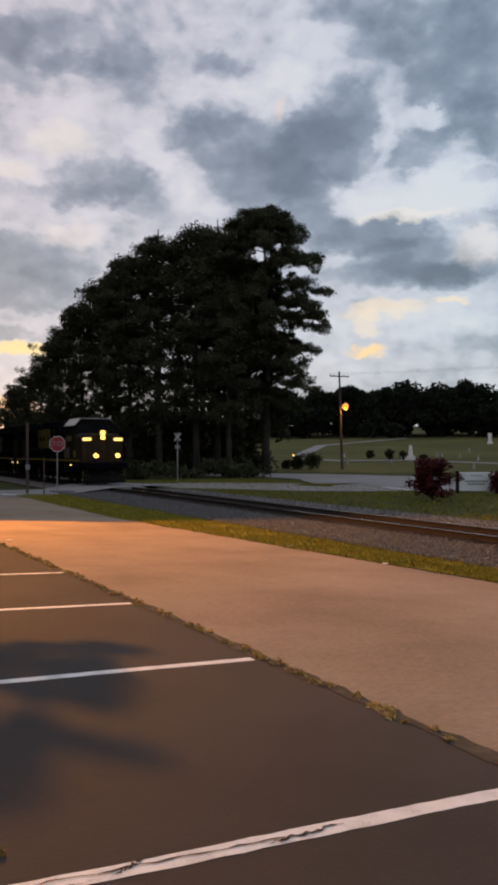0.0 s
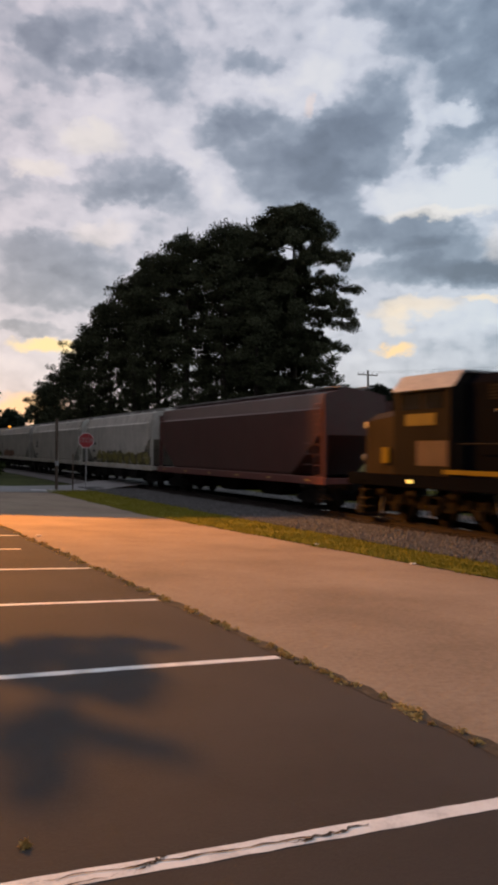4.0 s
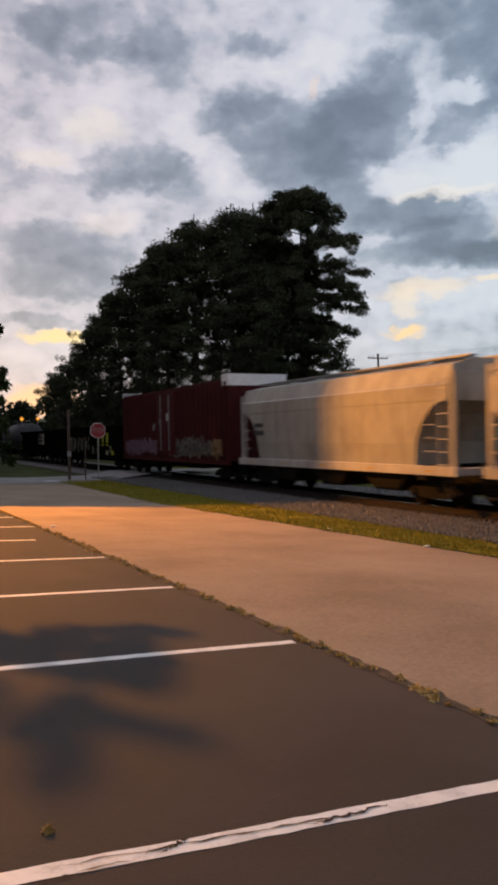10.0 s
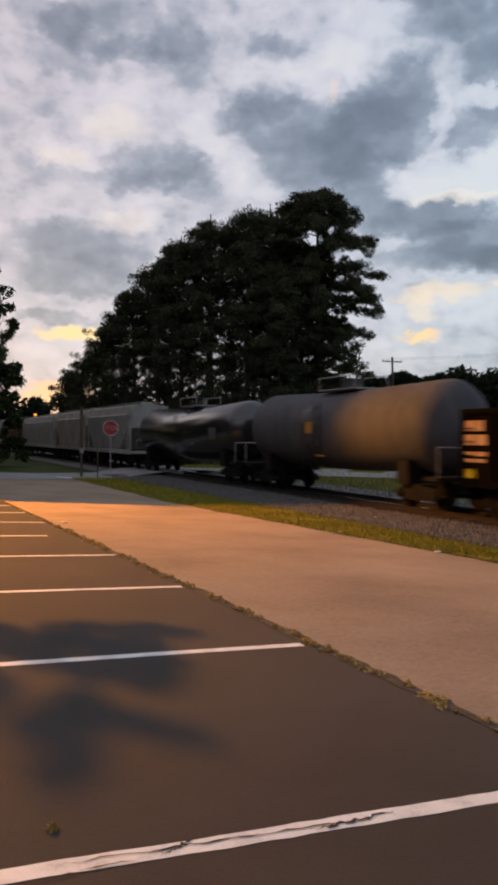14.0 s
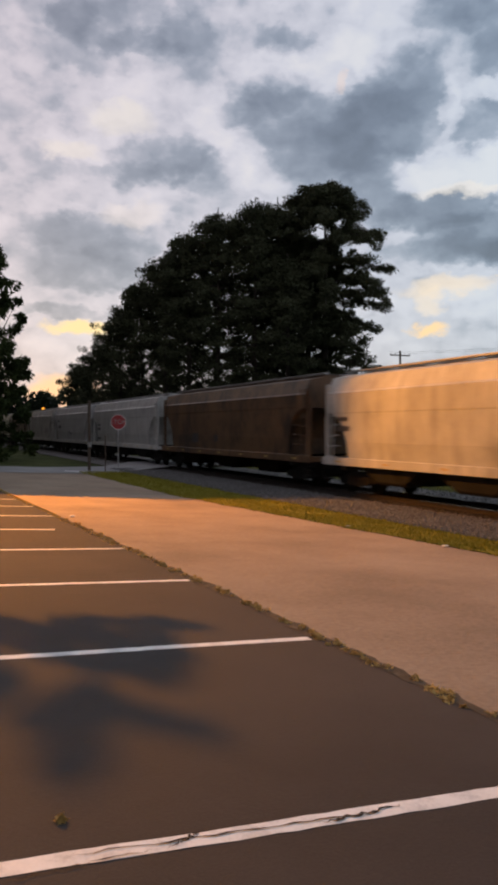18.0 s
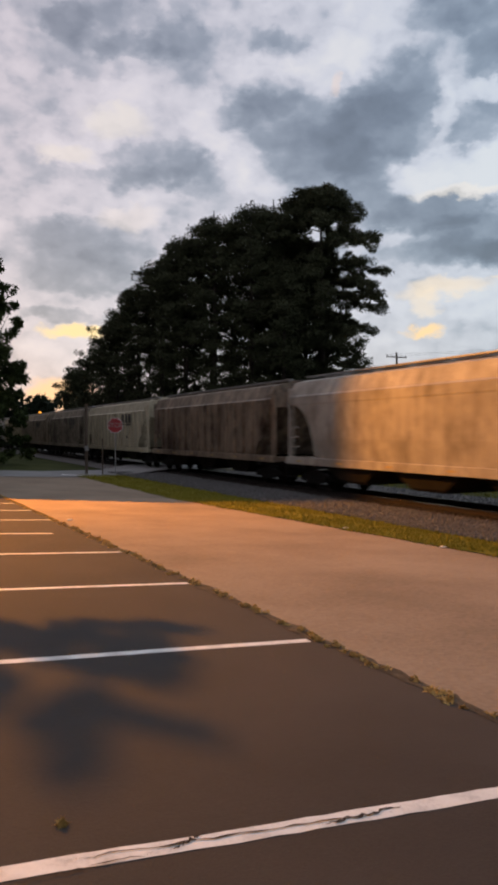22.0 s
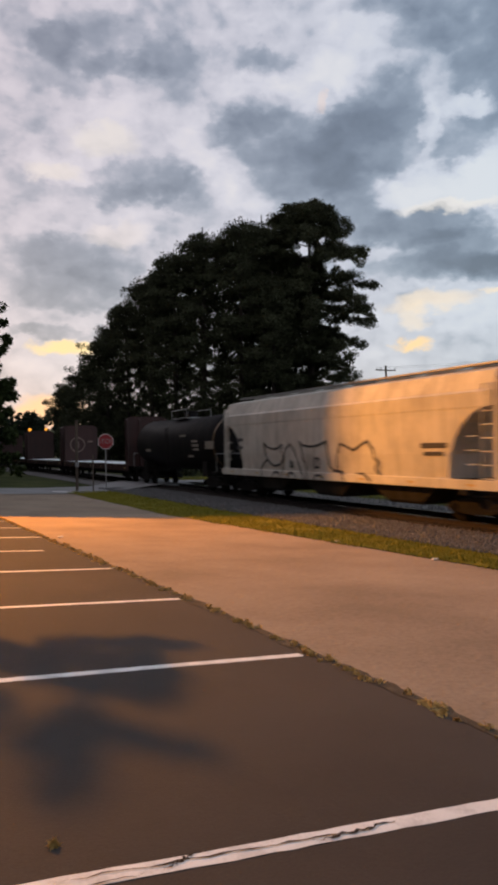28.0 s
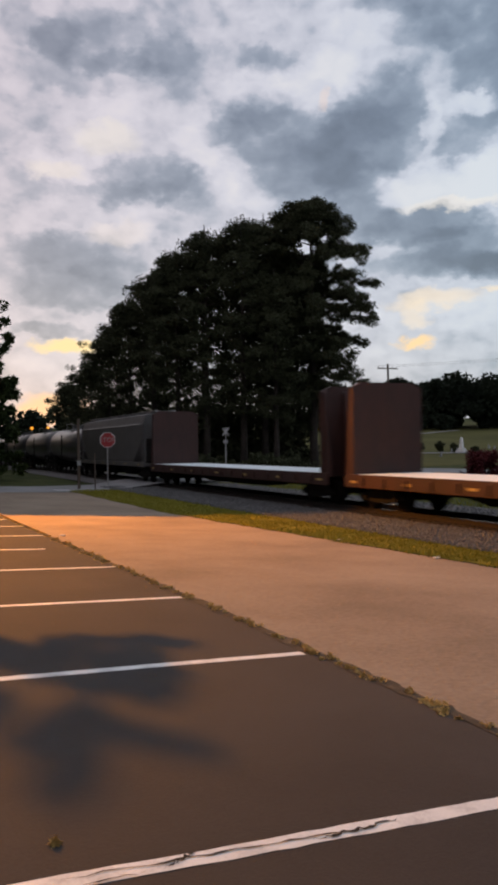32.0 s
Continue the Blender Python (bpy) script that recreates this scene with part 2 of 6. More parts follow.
def material(name, colors, scale=3.0, rough=0.8, metal=0.0, bump=0.2, fine=40.0, stretch=(1, 1, 1), streak=None, spread=0.25, emit=None, by_object=False, gloss=0.5, grime=None):
    """A surface whose colour wanders between the given ones at two scales, with grain in relief. streak: a colour that runs down in stripes."""
    mt = bpy.data.materials.new(name)
    mt.use_nodes = True
    nt = mt.node_tree
    N, L = nt.nodes.new, nt.links.new
    b = nt.nodes["Principled BSDF"]
    b.inputs["Roughness"].default_value = rough
    b.inputs["Metallic"].default_value = metal
    b.inputs["Specular IOR Level"].default_value = gloss
    tc = N("ShaderNodeTexCoord")
    mp = N("ShaderNodeMapping")
    mp.inputs["Scale"].default_value = stretch
    L(tc.outputs["Object"], mp.inputs[0])

    def fbm(s, d, src=mp, r=0.6):
        n = N("ShaderNodeTexNoise")
        L(src.outputs[0], n.inputs["Vector"])
        n.inputs["Scale"].default_value, n.inputs["Detail"].default_value, n.inputs["Roughness"].default_value = s, d, r
        return n.outputs[0]

    def add(op, a, c):
        n = N("ShaderNodeMath")
        n.operation = op
        for s, v in zip(n.inputs, (a, c)):
            if isinstance(v, (int, float)):
                s.default_value = v
            else:
                L(v, s)
        return n.outputs[0]

    big, small = fbm(scale, 5), fbm(fine, 3)
    f = add("ADD", add("MULTIPLY", add("SUBTRACT", big, 0.5), 2.2), add("MULTIPLY", add("SUBTRACT", small, 0.5), spread * 4))
    f = add("ADD", f, 0.5)
    if by_object:
        oi = N("ShaderNodeObjectInfo")
        f = add("ADD", f, add("MULTIPLY", add("SUBTRACT", oi.outputs["Random"], 0.5), 0.9))
    ramp = N("ShaderNodeValToRGB")
    L(f, ramp.inputs[0])
    e = ramp.color_ramp.elements
    e[0].color, e[1].color = (*colors[0], 1), (*colors[-1], 1)
    for i, c in enumerate(colors[1:-1]):
        x = e.new((i + 1) / (len(colors) - 1))
        x.color = (*c, 1)
    col = ramp.outputs[0]
    if streak:
        c, k = streak
        mp2 = N("ShaderNodeMapping")
        mp2.inputs["Scale"].default_value = (2.0, 2.6, 0.22)
        L(tc.outputs["Object"], mp2.inputs[0])
        s = fbm(1.3, 5, mp2, 0.65)
        mr = N("ShaderNodeMapRange")
        L(s, mr.inputs[0])
        for q, v in zip(list(mr.inputs)[1:5], (0.46, 0.72, 0.0, k)):
            q.default_value = v
        mx = N("ShaderNodeMix")
        mx.data_type = "RGBA"
        L(mr.outputs[0], mx.inputs[0])
        L(col, mx.inputs[6])
        mx.inputs[7].default_value = (*c, 1)
        col = mx.outputs[2]
    if grime:
        # blotches of soot and rust, with clear edges
        c, k = grime
        mp3 = N("ShaderNodeMapping")
        mp3.inputs["Scale"].default_value = (1.0, 1.0, 0.55)
        L(tc.outputs["Object"], mp3.inputs[0])
        s = add("ADD", add("MULTIPLY", fbm(0.55, 6, mp3, 0.68), 0.62), add("MULTIPLY", fbm(3.2, 4, mp3, 0.6), 0.38))
        mr = N("ShaderNodeMapRange")
        L(s, mr.inputs[0])
        for q, v in zip(list(mr.inputs)[1:5], (0.44, 0.60, 0.0, k)):
            q.default_value = v
        mx = N("ShaderNodeMix")
        mx.data_type = "RGBA"
        L(mr.outputs[0], mx.inputs[0])
        L(col, mx.inputs[6])
        mx.inputs[7].default_value = (*c, 1)
        col = mx.outputs[2]
    L(col, b.inputs["Base Color"])
    if bump:
        bp = N("ShaderNodeBump")
        bp.inputs["Strength"].default_value = bump
        bp.inputs["Distance"].default_value = 0.02
        L(small, bp.inputs["Height"])
        L(bp.outputs[0], b.inputs["Normal"])
    if emit:
        b.inputs["Emission Color"].default_value = (*emit[0], 1)
        b.inputs["Emission Strength"].default_value = emit[1]
    return mt


def shade(c, k):
    return tuple(v * k for v in c)


def paint(name, c, rough=0.5, streak=((0.05, 0.04, 0.03), 0.45), spread=0.12, gloss=0.4, grime=None):
    return material(name, (shade(c, 0.72), c, shade(c, 1.12)), scale=0.6, rough=rough, bump=0.06, fine=14, streak=streak, spread=spread, gloss=gloss, grime=grime)


M = {
    "lot": material("new_asphalt", ((0.018, 0.0157, 0.0147), (0.029, 0.0252, 0.0232), (0.040, 0.0347, 0.0317)), 0.5, 0.9, bump=0.22, fine=75),
    "lane": material("worn_asphalt", ((0.178, 0.133, 0.090), (0.245, 0.184, 0.128), (0.30, 0.233, 0.167)), 0.45, 0.92, bump=1.0, fine=17, spread=0.34),
    "road": material("old_road", ((0.15, 0.15, 0.15), (0.21, 0.21, 0.21), (0.26, 0.26, 0.26)), 0.3, 0.9, bump=0.4, fine=50),
    "paint": material("road_paint", ((0.50, 0.50, 0.49), (0.74, 0.74, 0.72), (0.82, 0.82, 0.80)), 5.0, 0.6, bump=0.3, fine=60, spread=0.2),
    "soil": material("ground_grass", ((0.030, 0.036, 0.014), (0.055, 0.066, 0.024), (0.09, 0.095, 0.04)), 0.25, 0.95, bump=0.8, fine=25, spread=0.3, gloss=0.04),
    "field": material("mown_field", ((0.058, 0.060, 0.024), (0.088, 0.088, 0.034), (0.115, 0.110, 0.045)), 0.06, 0.95, bump=0.6, fine=6, spread=0.2, gloss=0.04),
    "verge": material("verge_soil", ((0.13, 0.125, 0.020), (0.17, 0.156, 0.024), (0.21, 0.18, 0.032)), 0.6, 0.95, bump=0.8, fine=30, gloss=0.04),
    "blade": material("grass_blade", ((0.15, 0.145, 0.020), (0.19, 0.176, 0.022), (0.24, 0.21, 0.03)), 0.9, 0.8, bump=0, fine=30, gloss=0.1),
    "tuft": material("dry_tuft", ((0.26, 0.17, 0.05), (0.46, 0.32, 0.11), (0.58, 0.43, 0.18)), 3.0, 0.85, bump=0, fine=30, gloss=0.1),
    "ballast": material("ballast_stone", ((0.065, 0.065, 0.065), (0.12, 0.12, 0.12), (0.20, 0.20, 0.198)), 9.0, 0.95, bump=0.5, fine=50, spread=0.4),
    "stained": material("stained_ballast", ((0.012, 0.009, 0.007), (0.030, 0.022, 0.017), (0.058, 0.044, 0.034)), 4.0, 0.95, bump=1.0, fine=16, spread=0.5),
    "gravel": material("ballast_bed", ((0.05, 0.047, 0.045), (0.105, 0.10, 0.095), (0.17, 0.16, 0.152)), 4.0, 0.95, bump=1.0, fine=16, spread=0.5),
    "tie": material("creosoted_wood", ((0.010, 0.008, 0.006), (0.020, 0.015, 0.011), (0.034, 0.026, 0.020)), 2.0, 0.85, bump=0.6, fine=30, by_object=True),
    "rust": material("rusty_rail", ((0.007, 0.0045, 0.003), (0.012, 0.007, 0.0045), (0.020, 0.011, 0.007)), 6.0, 0.85, 0.0, bump=0.3, fine=50),
    "railhead": material("polished_rail", ((0.28, 0.26, 0.24), (0.42, 0.40, 0.38)), 5.0, 0.16, 1.0, bump=0.03, fine=30),
    "bark": material("pine_bark", ((0.010, 0.008, 0.006), (0.024, 0.018, 0.014), (0.042, 0.033, 0.026)), 1.5, 0.95, bump=1.0, fine=12),
    "pine": material("pine_needles", ((0.023, 0.027, 0.015), (0.042, 0.048, 0.026), (0.066, 0.074, 0.040)), 0.5, 0.9, bump=0, fine=6, gloss=0.1),
    "leaf": material("broad_leaves", ((0.014, 0.022, 0.007), (0.032, 0.046, 0.014), (0.06, 0.075, 0.024)), 0.6, 0.8, bump=0, fine=8, gloss=0.1),
    "woods": material("far_woods", ((0.007, 0.011, 0.008), (0.013, 0.019, 0.012), (0.022, 0.030, 0.018)), 0.08, 0.95, bump=0, fine=1.5, gloss=0.1),
    "redleaf": material("red_leaves", ((0.035, 0.008, 0.010), (0.075, 0.014, 0.018), (0.13, 0.03, 0.03)), 1.5, 0.75, bump=0, fine=10, gloss=0.1),
    "steel": material("galvanised_steel", ((0.20, 0.20, 0.20), (0.30, 0.30, 0.30), (0.36, 0.36, 0.36)), 8.0, 0.5, 0.6, bump=0.1),
    "wood": material("weathered_pole", ((0.045, 0.032, 0.022), (0.085, 0.062, 0.045), (0.12, 0.095, 0.07)), 1.0, 0.9, bump=0.6, fine=20, stretch=(1, 1, 0.15)),
    "signred": material("sign_red", ((0.24, 0.018, 0.024), (0.31, 0.024, 0.030)), 4.0, 0.45, bump=0.02),
    "signwhite": material("sign_white", ((0.66, 0.66, 0.66), (0.80, 0.80, 0.80)), 4.0, 0.45, bump=0.02),
    "letterwhite": material("letter_white", ((0.22, 0.205, 0.205), (0.30, 0.285, 0.285)), 4.0, 0.5, bump=0.02),
    "brake": material("brake_gear", ((0.008, 0.007, 0.005), (0.016, 0.0135, 0.009), (0.030, 0.025, 0.016)), 4.0, 0.9, bump=0.2, gloss=0.0),
    "board": material("notice_board", ((0.66, 0.74, 0.76), (0.78, 0.85, 0.87)), 3.0, 0.6, bump=0.05),
    "boardtext": material("notice_text", ((0.22, 0.28, 0.27), (0.30, 0.36, 0.35)), 3.0, 0.6, bump=0.0),
    "stone": material("white_marble", ((0.55, 0.55, 0.53), (0.78, 0.78, 0.76)), 2.0, 0.7, bump=0.2),
    "greystone": material("grey_granite", ((0.16, 0.16, 0.16), (0.30, 0.30, 0.30), (0.42, 0.42, 0.41)), 2.0, 0.7, bump=0.2, by_object=True),
    "brick": material("dull_wall", ((0.22, 0.15, 0.12), (0.30, 0.21, 0.17)), 2.0, 0.9, bump=0.4),
    "glow": material("sodium_glow", ((1.0, 0.5, 0.1), (1.0, 0.5, 0.1)), 1.0, 0.5, bump=0, emit=((1.0, 0.36, 0.02), 1.25)),
    "headglow": material("headlight_glow", ((1.0, 0.7, 0.3), (1.0, 0.7, 0.3)), 1.0, 0.5, bump=0, emit=((1.0, 0.44, 0.06), 5.0)),
    "boardglow": material("board_glow", ((1.0, 0.8, 0.3), (1.0, 0.8, 0.3)), 1.0, 0.5, bump=0, emit=((1.0, 0.62, 0.14), 2.2)),
    "black": material("black_iron", ((0.006, 0.0055, 0.005), (0.011, 0.010, 0.009), (0.018, 0.0165, 0.0145)), 3.0, 0.85, 0.0, bump=0.2, gloss=0.15),
    "wheel": material("wheel_steel", ((0.006, 0.005, 0.004), (0.013, 0.011, 0.009)), 5.0, 0.8, 0.0, bump=0.1, gloss=0.08),
    "grit": material("joint_grit", ((0.03, 0.024, 0.016), (0.06, 0.047, 0.030), (0.12, 0.095, 0.06)), 5.0, 0.95, bump=0.8, fine=60),
    "crack": material("crack_tar", ((0.010, 0.009, 0.008), (0.018, 0.016, 0.015)), 5.0, 0.9, bump=0.2),
    "glass": material("cab_glass", ((0.006, 0.007, 0.009), (0.009, 0.010, 0.012)), 2.0, 0.12, bump=0.0, gloss=0.5),
    "litter": material("paper_litter", ((0.65, 0.64, 0.60), (0.80, 0.79, 0.76)), 5.0, 0.8, bump=0.1),
}

# -- building helpers --


def part(name, bm, material, parent=None, label="", smooth=False):
    """Links a bmesh as one mesh object under its thing."""
    me = bpy.data.meshes.new(name)
    if isinstance(bm, tuple):
        me.from_pydata(*bm)
    else:
        bm.to_mesh(bm_target(me))
        bm.free()
    me.materials.append(M[material] if isinstance(material, str) else material)
    if smooth:
        for p in me.polygons:
            p.use_smooth = True
    me.update()
    ob = new(name, me)
    if parent:
        ob.parent = parent
    if label:
        ob["label"] = label
    return ob


def bm_target(me):
    return me


def thing(name, m, label, category, group="", kind=""):
    ob = new(name)
    ob.empty_display_size = 0.3
    ob.matrix_basis = m
    return tagged(ob, label, category, group, kind)


def share(ob, name, m, parent):
    """Another part on the same mesh."""
    o = new(name, ob.data)
    o.parent = parent
    o.matrix_basis = m
    return o


def box(bm, x0, x1, y0, y1, z0, z1, bevel=0.0):
    r = bmesh.ops.create_cube(bm, size=1, matrix=Matrix.Translation(((x0 + x1) / 2, (y0 + y1) / 2, (z0 + z1) / 2)) @ Matrix.Diagonal((abs(x1 - x0), abs(y1 - y0), abs(z1 - z0), 1)))
    if bevel:
        es = list({e for v in r["verts"] for e in v.link_edges})
        bmesh.ops.bevel(bm, geom=es, offset=bevel, segments=1, affect="EDGES")
    return bm


def boxes(*bs, bevel=0.0):
    bm = bmesh.new()
    for b in bs:
        box(bm, *b, bevel=bevel)
    return bm


def rod(bm, a, b, r0, r1=None, n=8):
    a, b = Vector(a), Vector(b)
    d = b - a
    m = Matrix.Translation((a + b) / 2) @ d.to_track_quat("Z", "Y").to_matrix().to_4x4()
    bmesh.ops.create_cone(bm, cap_ends=True, segments=n, radius1=r0, radius2=r0 if r1 is None else r1, depth=d.length, matrix=m)
    return bm


def rods(*rs, n=8):
    bm = bmesh.new()
    for a, b, r in rs:
        rod(bm, a, b, r, n=n)
    return bm


def loft(rings, cap=True):
    """A skin over rings of as many points each."""
    bm = bmesh.new()
    vs = [[bm.verts.new(p) for p in r] for r in rings]
    n = len(rings[0])
    for a, b in zip(vs, vs[1:]):
        for i in range(n):
            bm.faces.new((a[i], a[(i + 1) % n], b[(i + 1) % n], b[i]))
    if cap:
        bm.faces.new(vs[0][::-1])
        bm.faces.new(vs[-1])
    bmesh.ops.recalc_face_normals(bm, faces=bm.faces)
    return bm


def smoothstep(a, b, x):
    u = min(max((x - a) / (b - a), 0), 1)
    return u * u * (3 - 2 * u)


# -- the lie of the land --
TRACK_X, RAIL_Z = 16.55, -0.80


def ground_z(x, y):
    zl = -0.048 * min(max(x, -12), 9) - 0.02 * min(max(y, -12), 28)
    z = zl + (-1.05 - zl) * smoothstep(9, 13.5, x)
    u = 0.62 * x + 0.78 * y
    return z + min(max(0, u - 84) * 0.047, 15) * smoothstep(30, 60, x)


def sheet(name, material, xs, ys, lift=0.0, kind="structure", label="", category="", zf=None):
    """A piece of ground laid over the lie of the land."""
    zf = zf or ground_z
    vs = [(x, y, zf(x, y) + lift) for y in ys for x in xs]
    n = len(xs)
    fs = [(j * n + i, j * n + i + 1, (j + 1) * n + i + 1, (j + 1) * n + i) for j in range(len(ys) - 1) for i in range(n - 1)]
    return tagged(part(name, (vs, [], fs), material), label, category, kind=kind)


def steps(a, b, d):
    n = max(1, int(round((b - a) / d)))
    return [a + (b - a) * i / n for i in range(n + 1)]


def ribbon(name, material, path, width, lift, label, category, seg=1.5, zf=None):
    """A road along a line of points; width may be a list."""
    zf = zf or ground_z
    pts, ws = [], []
    for i, (a, b) in enumerate(zip(path, path[1:])):
        n = max(1, int(math.dist(a, b) / seg))
        for k in range(n + (i == len(path) - 2)):
            u = k / n
            pts.append((a[0] + (b[0] - a[0]) * u, a[1] + (b[1] - a[1]) * u))
            w0, w1 = (width[i], width[i + 1]) if isinstance(width, (list, tuple)) else (width, width)
            ws.append(w0 + (w1 - w0) * u)
    vs, fs = [], []
    for i, p in enumerate(pts):
        a, b = pts[max(i - 2, 0)], pts[min(i + 2, len(pts) - 1)]
        d = Vector((b[0] - a[0], b[1] - a[1])).normalized()
        for k in range(5):
            o = (k / 4 - 0.5) * ws[i]
            x, y = p[0] + d.y * o, p[1] - d.x * o
            vs.append((x, y, zf(x, y) + lift))
    for i in range(len(pts) - 1):
        for k in range(4):
            fs.append((i * 5 + k, i * 5 + k + 1, i * 5 + k + 6, i * 5 + k + 5))
    return tagged(part(name, (vs, [], fs), material), label, category, kind="structure")


def build_land():
    def far(a, b, lim):
        out, d = [], 2.0
        lo, hi = a, b
        mid = steps(a, b, 2.0)
        while hi < lim:
            d *= 1.35
            hi += d
            lo -= d
            mid = [lo] + mid + [hi]
        return mid
    sheet("ground", "soil", far(-20, 70, 2400), far(-20, 110, 2400), -0.03, label="dark short grass and earth around the railway", category="ground")
    sheet("parking_lot", "lot", steps(-14, 3.3, 1.1), steps(-14, 29, 1.5), 0.012, label="dark newly laid asphalt of the parking lot", category="parking lot")
    sheet("lane", "lane", steps(3.3, 9.55, 0.7), steps(-14, 47, 1.5), 0.0, label="pale worn asphalt lane beside the railway", category="lane")
    ribbon("crossing_road", "road", [(-6, 45.5), (3, 46), (9.5, 47.2), (14, 49), (19.5, 52.5), (25, 52.5), (30, 47.5)], [7.5, 7.5, 7.5, 6.5, 6.5, 6.5, 6], 0.02,
           "grey road over the level crossing", "road", zf=lambda x, y: ground_z(x, y) + 0.24 * smoothstep(12.5, 15, x) * (1 - smoothstep(18.5, 22, x)))
    ribbon("far_road", "road", [(22, 52.5), (25.5, 48), (29, 41.5), (40, 41), (56, 33), (80, 18), (130, -12)], [6.5, 6.5, 6, 16, 17, 15, 12], 0.03, "grey road beyond the railway", "road")
    ribbon("side_road", "road", [(40, 46), (43, 56), (41.5, 66), (33, 79), (22, 102)], [16, 13, 10, 8, 7], 0.045, "grey side road curving away past a lamp", "road")
    sheet("field", "field", steps(46, 200, 3), steps(50, 260, 4), 0.0, label="mown grass slope of a graveyard", category="field",
          zf=lambda x, y: ground_z(x, y) + 0.02 - 3.0 * (1 - smoothstep(78, 84, 0.62 * x + 0.78 * y - max(0, 52 - x) * 0.5)))
    ribbon("field_path", "road", [(61.7, 97), (61.3, 91), (61.8, 86), (65.8, 84), (70.5, 80), (74, 69), (78, 55)], 2.0, 0.10, "pale path across the graveyard", "path")
    ribbon("field_track", "road", [(61.7, 96), (70.5, 108), (89.5, 131), (110, 142), (131, 153)], 2.4, 0.10, "pale track up the grass slope", "path")
    sheet("ballast_bed", "gravel", steps(12.4, 20.6, 0.4), steps(-16, 46.5, 1.0) , 0.05, label="grey crushed stone under the railway", category="ballast")
    sheet("ballast_bed_far", "gravel", steps(13.0, 20.2, 0.8), steps(53, 330, 4.0), 0.05, label="grey crushed stone beyond the crossing", category="ballast")
    sheet("track_bed", "stained", steps(15.05, 18.1, 0.35), steps(-16, 46.5, 1.0), 0.062, label="dark oil-stained stone between the rails", category="ballast")
    sheet("grass_verge", "verge", steps(9.55, 12.4, 0.4), steps(-14, 44, 1.0), 0.02, label="yellowish grass strip beside the lane", category="verge")


build_land()


def stripes():
    """The white lines between the parking bays."""
    rnd = random.Random(3)
    for k, (y, x1) in enumerate(((2.755, 3.05), (5.77, 3.22), (8.88, 3.25), (12.04, 3.3), (15.13, 2.74), (18.25, 3.34), (21.33, 3.3), (24.3, 3.25), (-0.3, 3.2))):
        n, w, x0 = 60, 0.105, -2.4
        vs, fs = [], []
        for i in range(n + 1):
            x = x0 + (x1 - x0) * i / n
            yy = y + (x1 - x) * (0.05 if k == 0 else 0.026) + 0.012 * noise.noise((x * 1.3, y, 0))
            for s in (-0.5, 0.5):
                e = s * w + 0.010 * noise.noise((x * 9, y * 3 + s * 20, 5))
                vs.append((x, yy + e, ground_z(x, yy) + 0.016))
        for i in range(n):
            if k == 0 and rnd.random() < 0.05:
                continue
            fs.append((2 * i, 2 * i + 2, 2 * i + 3, 2 * i + 1))
        tagged(part("parking_line", (vs, [], fs), "paint"), "white painted line on the asphalt", "line", "parking lines", "structure")


stripes()


def railway():
    t = thing("railway_track", pose(TRACK_X, 0, RAIL_Z), "rusty steel rails on dark wooden ties in crushed stone", "railway", kind="structure")
    for s in (-1, 1):
        prof = [(-0.075, -0.17), (0.075, -0.17), (0.075, -0.155), (0.012, -0.13), (0.012, -0.045), (0.034, -0.035), (0.034, -0.004), (-0.034, -0.004), (-0.034, -0.035), (-0.012, -0.045), (-0.012, -0.13), (-0.075, -0.155)]
        r = part("rail", loft([[(s * 0.755 + x, y, z) for x, z in prof] for y in (-60, 400)]), "rust", t)
        part("rail_head", loft([[(s * 0.755 + x, y, z) for x, z in ((-0.03, -0.004), (0.03, -0.004), (0.022, 0.0), (-0.022, 0.0))] for y in (-60, 400)]), "railhead", r)
    rnd = random.Random(5)
    tie = None
    for i in range(150):
        y = -14 + i * 0.535
        if 46.5 < y < 54.5:
            continue
        m = pose(rnd.uniform(-0.05, 0.05), y + rnd.uniform(-0.03, 0.03), -0.17 - 0.09 + rnd.uniform(-0.008, 0.004), 0, 0, rnd.uniform(-1, 1))
        if tie is None:
            tie = part("tie", boxes((-1.28, 1.28, -0.115, 0.115, -0.09, 0.085), bevel=0.012), "tie", t)
            tie.matrix_basis = m
        else:
            share(tie, "tie", m, t)
    # crossing planks between the rails
    part("crossing_panel", boxes((-0.66, 0.66, 46.8, 54.2, -0.16, -0.02), (0.85, 1.6, 46.8, 54.2, -0.16, -0.02), (-1.6, -0.85, 46.8, 54.2, -0.16, -0.02), bevel=0.01), "road", t)


railway()


def ballast():
    """Loose crushed stone, thickest along the shoulders."""
    rng = np.random.default_rng(7)
    base = np.array([(-.5, -.5, -.4), (.5, -.45, -.4), (.45, .5, -.4), (-.5, .45, -.4), (-.3, -.35, .45), (.35, -.3, .4), (.3, .35, .5), (-.35, .3, .4)])
    quads = np.array([(0, 3, 2, 1), (4, 5, 6, 7), (0, 1, 5, 4), (1, 2, 6, 5), (2, 3, 7, 6), (3, 0, 4, 7)])
    for name, lo, hi, n, mat, label in (("loose_ballast", 12.1, 15.15, 15000, "ballast", "grey crushed stones beside the rails"), ("stained_ballast", 15.15, 18.0, 5000, "stained", "dark oil-stained stones between the ties"),
                                        ("far_ballast", 18.0, 20.6, 3000, "ballast", "grey crushed stones on the far shoulder")):
        crushed(name, lo, hi, n, mat, label, rng, base, quads)


